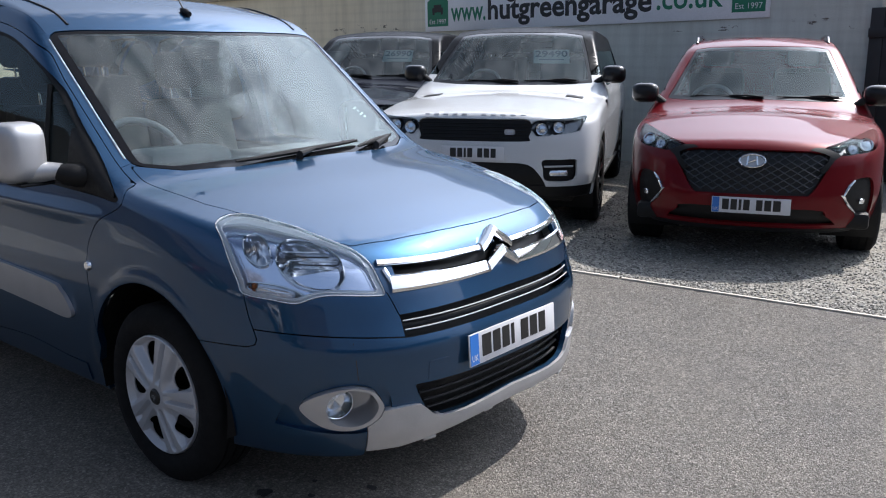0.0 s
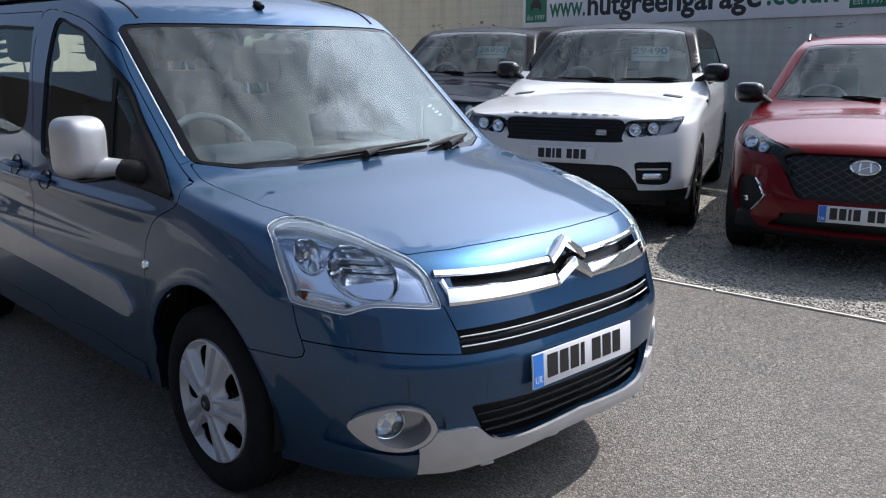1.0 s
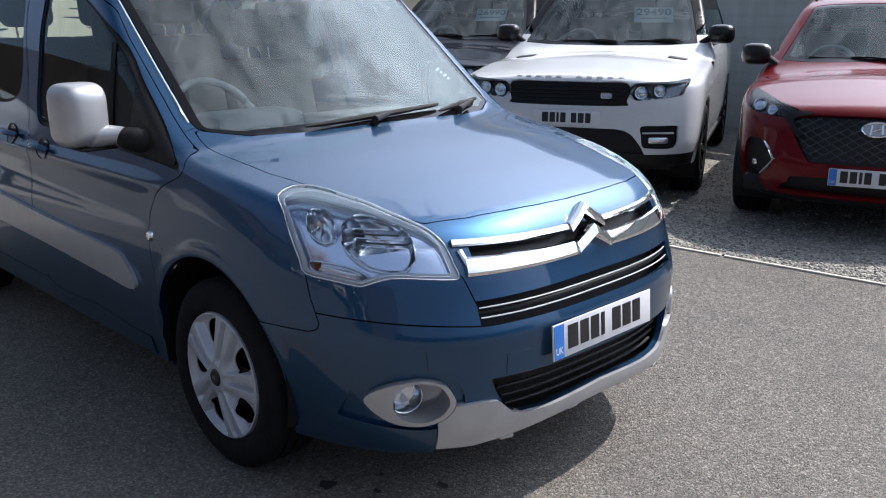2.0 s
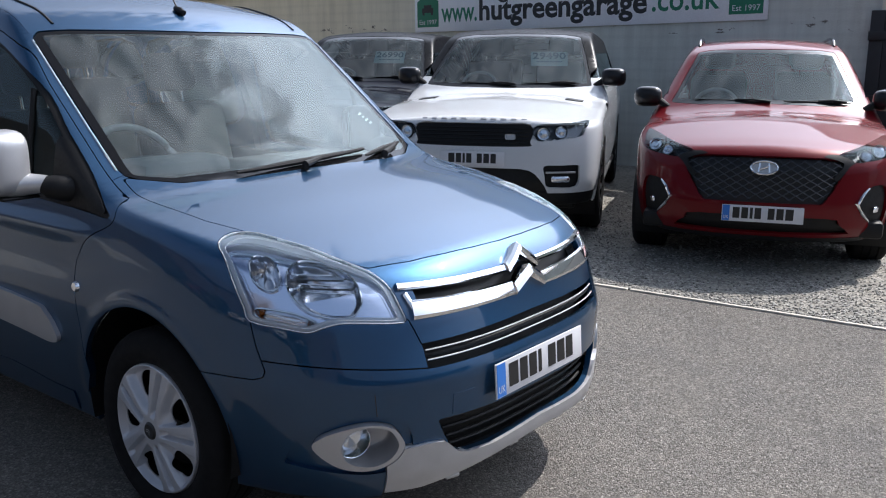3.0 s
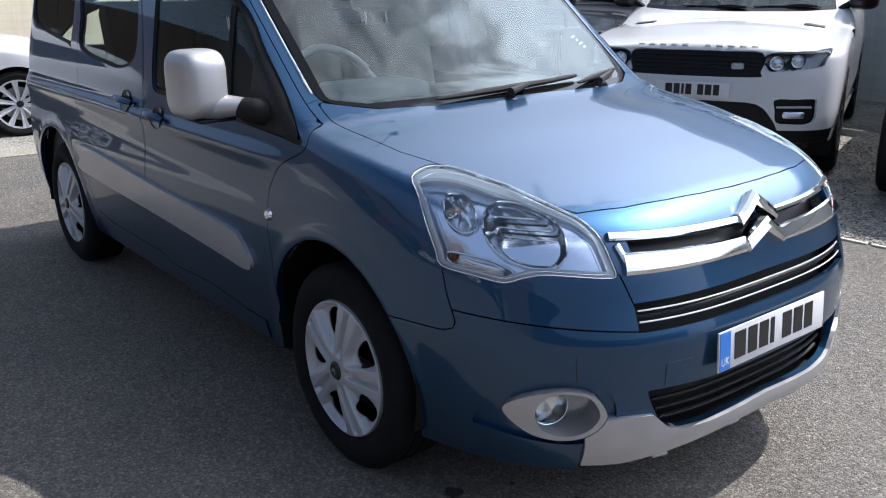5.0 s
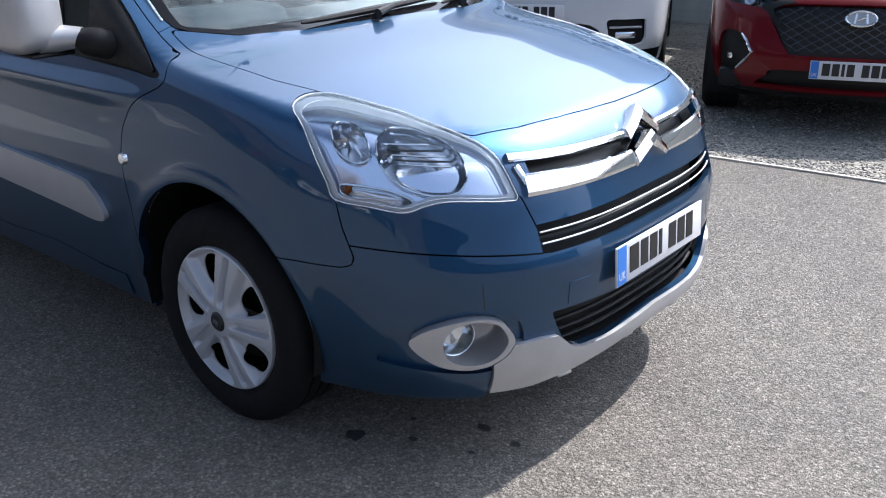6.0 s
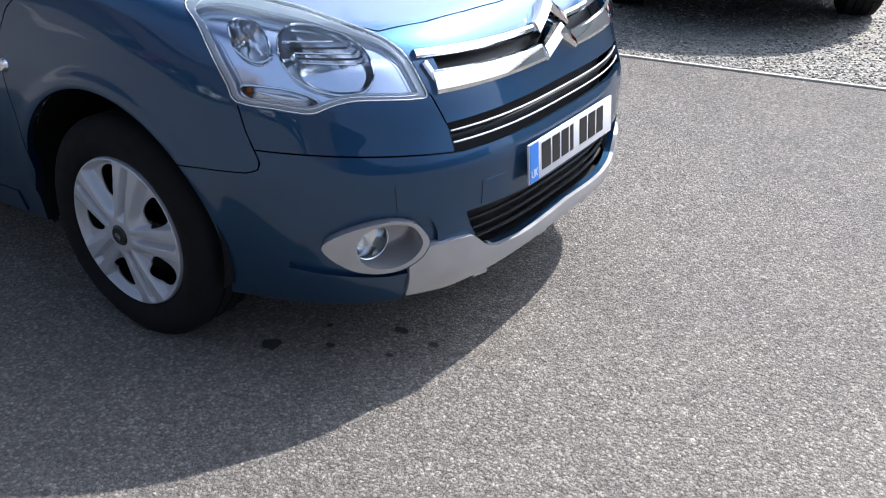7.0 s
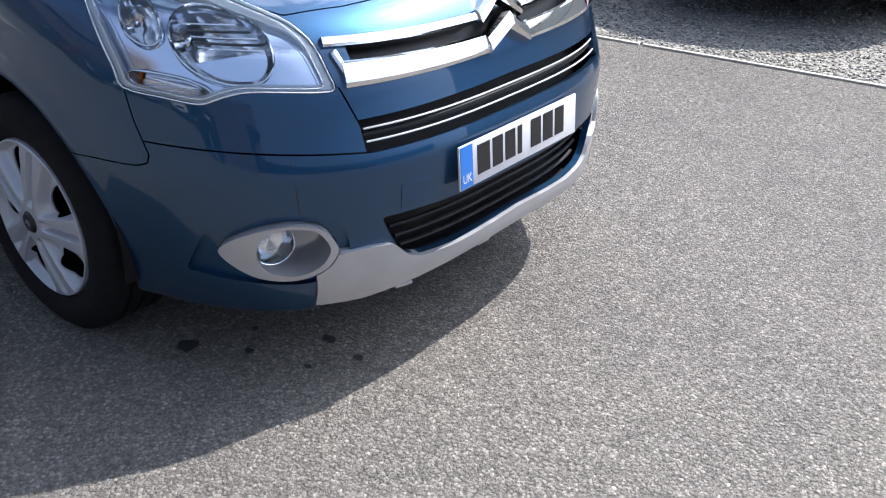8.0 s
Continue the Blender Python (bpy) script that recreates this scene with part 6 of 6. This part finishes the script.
tagged(part("wall_west", box((0.3, 10.0, 3.0), pose(-17.5, 3.9, 1.5)), RENDERED, smooth=False), "plain pale rendered boundary wall", "wall", kind="structure")
# unseen dark stretch, added so that the van's side mirrors nothing bright
tagged(part("dim_wall_southwest", box((0.3, 24.0, 2.6), pose(-17.5, -13.11, 1.3)), BRICK, smooth=False), "unseen brown brick wall added to dim the door reflections", "wall", kind="structure")


# ---- the yard ----
bm = bmesh.new()
bmesh.ops.create_grid(bm, x_segments=2, y_segments=2, size=400)
tagged(part("ground", bm, ASPHALT), "weathered grey asphalt yard with fine stones", "ground", kind="structure")


def edge_y(x):
    """The line where the asphalt ends and the gravel begins."""
    return 2.83 + 0.085 * (x + 0.2)


def slab(name, corners, z0, z1, mat):
    bm = bmesh.new()
    low = [bm.verts.new((x, y, z0)) for x, y in corners]
    high = [bm.verts.new((x, y, z1)) for x, y in corners]
    n = len(corners)
    bm.faces.new(high)
    for i in range(n):
        bm.faces.new((low[i - 1], low[i], high[i], high[i - 1]))
    return part(name, bm, mat, smooth=False)


gravel = slab("gravel_strip", [(-7.05, -6.0), (-6.85, edge_y(-6.8)), (9.0, edge_y(9.0)), (9.0, 8.62), (-16.0, 8.62), (-16.0, -6.0)], -0.02, 0.006, GRAVEL)
tagged(gravel, "loose grey gravel parking strip", "gravel", kind="structure")
edging = bmesh.new()
for a, b in ((-6.85, -3.9), (-3.89, -0.95), (-0.94, 2.0), (2.01, 5.0), (5.01, 8.0)):
    t = math.atan2(edge_y(b) - edge_y(a), b - a)
    box((b - a, 0.028, 0.024), pose((a + b) / 2, (edge_y(a) + edge_y(b)) / 2 - 0.012, 0.0, 0, 0, math.degrees(t)), 0.004, edging)
tagged(part("edging", edging, TIMBER), "thin pale edging strip along the gravel", "edging", kind="structure")


def loose_stones():
    rng = np.random.default_rng(5)
    ico = bmesh.new()
    bmesh.ops.create_icosphere(ico, subdivisions=1, radius=1.0)
    base = np.array([v.co for v in ico.verts])
    tris = np.array([[v.index for v in f.verts] for f in ico.faces])
    ico.free()
    xs, ys = [], []
    while len(xs) < 20000:
        x = rng.uniform(-3.6, 3.0)
        y = edge_y(x) + 0.01 + 3.2 * rng.random() ** 1.6
        xs.append(x)
        ys.append(y)
    verts, faces = [], []
    for i, (x, y) in enumerate(zip(xs, ys)):
        s = rng.uniform(0.004, 0.010) * np.array([rng.uniform(0.8, 1.4), rng.uniform(0.7, 1.1), rng.uniform(0.5, 0.8)])
        a = rng.uniform(0, 6.28)
        c, d = np.cos(a), np.sin(a)
        q = base * (1 + 0.18 * rng.standard_normal((len(base), 1))) * s
        q = np.stack([q[:, 0] * c - q[:, 1] * d + x, q[:, 0] * d + q[:, 1] * c + y, q[:, 2] + 0.006 + s[2] * 0.55], 1)
        verts.append(q)
        faces.append(tris + i * len(base))
    me = bpy.data.meshes.new("loose_gravel")
    me.from_pydata(np.concatenate(verts).tolist(), [], np.concatenate(faces).tolist())
    me.materials.append(PEBBLE)
    tagged(new("loose_gravel", me), "scattered loose grey gravel stones", "gravel", kind="stuff")


loose_stones()

# wall, coping, gate
WALL_Y, WALL_TOP = 8.62, 2.46
wall = part("wall_north", box((38.0, 0.35, WALL_TOP + 0.1), pose(-12.0, WALL_Y + 0.175, WALL_TOP / 2 - 0.05)), RENDERED, smooth=False)
tagged(wall, "painted rendered boundary wall, warmer in tone towards one end", "wall", kind="structure")
coping = bmesh.new()
x = -31.0
while x < 6.8:
    box((0.88, 0.46, 0.09), pose(x + 0.45, WALL_Y + 0.175, WALL_TOP + 0.05 + random.uniform(-0.004, 0.004), random.uniform(-0.4, 0.4), 0, 0), 0.015, coping)
    x += 0.9
tagged(part("coping", coping, STONE), "weathered stone coping along the wall top", "coping", kind="structure")


def banner():
    """The printed banner: words, two green house shapes and a round mark."""
    m = pose(-4.916, WALL_Y - 0.02, 2.185, 90, 0, 0) @ pose(0, 0, 0, 0, 0, 0.98)
    b = part("banner", box((5.50, 0.66, 0.012), m, 0.003), VINYL)
    tagged(b, "white vinyl garage banner fixed to the wall", "banner")
    lettering("web_prefix", "www.", 0.42, m @ pose(-1.875, -0.058, 0.007), SIGN_GREEN, b, 0.001, 0.67, 0.006)
    lettering("web_address", "hutgreengarage", 0.42, m @ pose(-0.165, -0.055, 0.007), SIGN_BLACK, b, 0.001, 2.69, 0.011)
    lettering("web_suffix", ".co.uk", 0.42, m @ pose(1.69, -0.045, 0.007), SIGN_GREEN, b, 0.001, 0.90, 0.006)
    lettering("small_address", "hutgreengarage", 0.24, m @ pose(0.0, 0.215, 0.007), SIGN_BLACK, b, 0.001, 1.75, 0.002)
    bm = lathe([(0.0005, 0.002), (0.13, 0.002), (0.13, 0.0)], 36, "z")
    bmesh.ops.transform(bm, matrix=m @ pose(-1.07, 0.180, 0.007), verts=bm.verts)
    part("round_mark", bm, SIGN_BLACK, b)
    part("mark_bar", box((0.035, 0.16, 0.001), m @ pose(-1.06, 0.160, 0.0105)), SIGN_WHITE, b)
    for s in (-1, 1):
        bm = bmesh.new()
        pts = [(-0.21, -0.26), (0.21, -0.26), (0.21, 0.12), (0.0, 0.26), (-0.21, 0.12)]
        lo, hi = [bm.verts.new((x, y, 0.006)) for x, y in pts], [bm.verts.new((x, y, 0.009)) for x, y in pts]
        bm.faces.new(hi)
        for i in range(5):
            bm.faces.new((lo[i - 1], lo[i], hi[i], hi[i - 1]))
        at = m @ pose(s * 2.485, 0.005, 0.001)
        bmesh.ops.transform(bm, matrix=at, verts=bm.verts)
        h = part("house_mark", bm, SIGN_GREEN, b, "green house-shaped mark", smooth=False)
        bm = box((0.22, 0.07, 0.001), at @ pose(0, -0.01, 0.0105))
        box((0.15, 0.05, 0.001), at @ pose(0, 0.045, 0.0105), 0, bm)
        for k in (-1, 1):
            box((0.04, 0.05, 0.001), at @ pose(k * 0.085, -0.055, 0.0105), 0, bm)
        part("car_mark", bm, SIGN_BLACK if s < 0 else SIGN_WHITE, h)
        lettering("founded", "Est 1997", 0.10, at @ pose(0, -0.19, 0.0095), SIGN_WHITE, h, 0.0008, 0.34)
    return b


banner()
upper = part("upper_banner", box((8.0, 0.5, 0.012), pose(-5.13, WALL_Y - 0.075, 2.775, 90, 0, 0) @ pose(0, 0, 0, 0, 0, 0.9), 0.003), VINYL)
tagged(upper, "white vinyl banner above the wall sign", "banner")


# cream wall beyond the gate; sunlight on it is put into the pale colour
cream = part("wall_cream_lit", box((5.2, 0.05, WALL_TOP), pose(1.70, WALL_Y - 0.022, WALL_TOP / 2)), worn("cream_paint_lit_pale", (0.84, 0.81, 0.70), 0.85, 0.0, 0.06, 2.0, 0.3), smooth=False)
tagged(cream, "cream stretch of wall above the gate, paled as if sunlit", "wall", kind="structure")


def gate():
    g = empty("timber_gate", pose(-1.0, WALL_Y - 0.08, 0.0), "dark painted timber gate with pale diagonal lines", "gate")
    for i in range(9):
        part("board", box((0.145, 0.03, 1.95), pose(0.08 + i * 0.15, 0, 1.0), 0.004), DARK_BOARD, g)
    for z in (0.3, 1.0, 1.7):
        part("rail", box((1.36, 0.03, 0.10), pose(0.68, -0.03, z), 0.004), DARK_BOARD, g)
    for i in range(3):
        part("brace", box((0.9, 0.02, 0.02), pose(0.65, -0.055, 1.0 + 0.28 * i, 0, -40, 0), 0.003), SIGN_WHITE, g)


gate()

# oil spots under the car
for i, (x, y, r) in enumerate(((-0.471, -0.69, 0.024), (-0.208, -0.427, 0.016), (-0.33, -0.60, 0.012), (-0.088, -0.439, 0.012), (-0.16, -0.55, 0.008), (-0.40, -0.52, 0.009))):
    bm = bmesh.new()
    pts = []
    for k in range(22):
        a = 2 * math.pi * k / 22
        rr = r * (1 + 0.45 * noise.noise((math.cos(a) * 1.5 + i * 7, math.sin(a) * 1.5, 0)))
        pts.append(bm.verts.new((x + rr * math.cos(a) * 1.3, y + rr * math.sin(a), 0.0042)))
    bm.faces.new(pts)
    tagged(part("oil_spot", bm, OIL), "small dark oil spot on the asphalt", "oil spot", "oil spots")
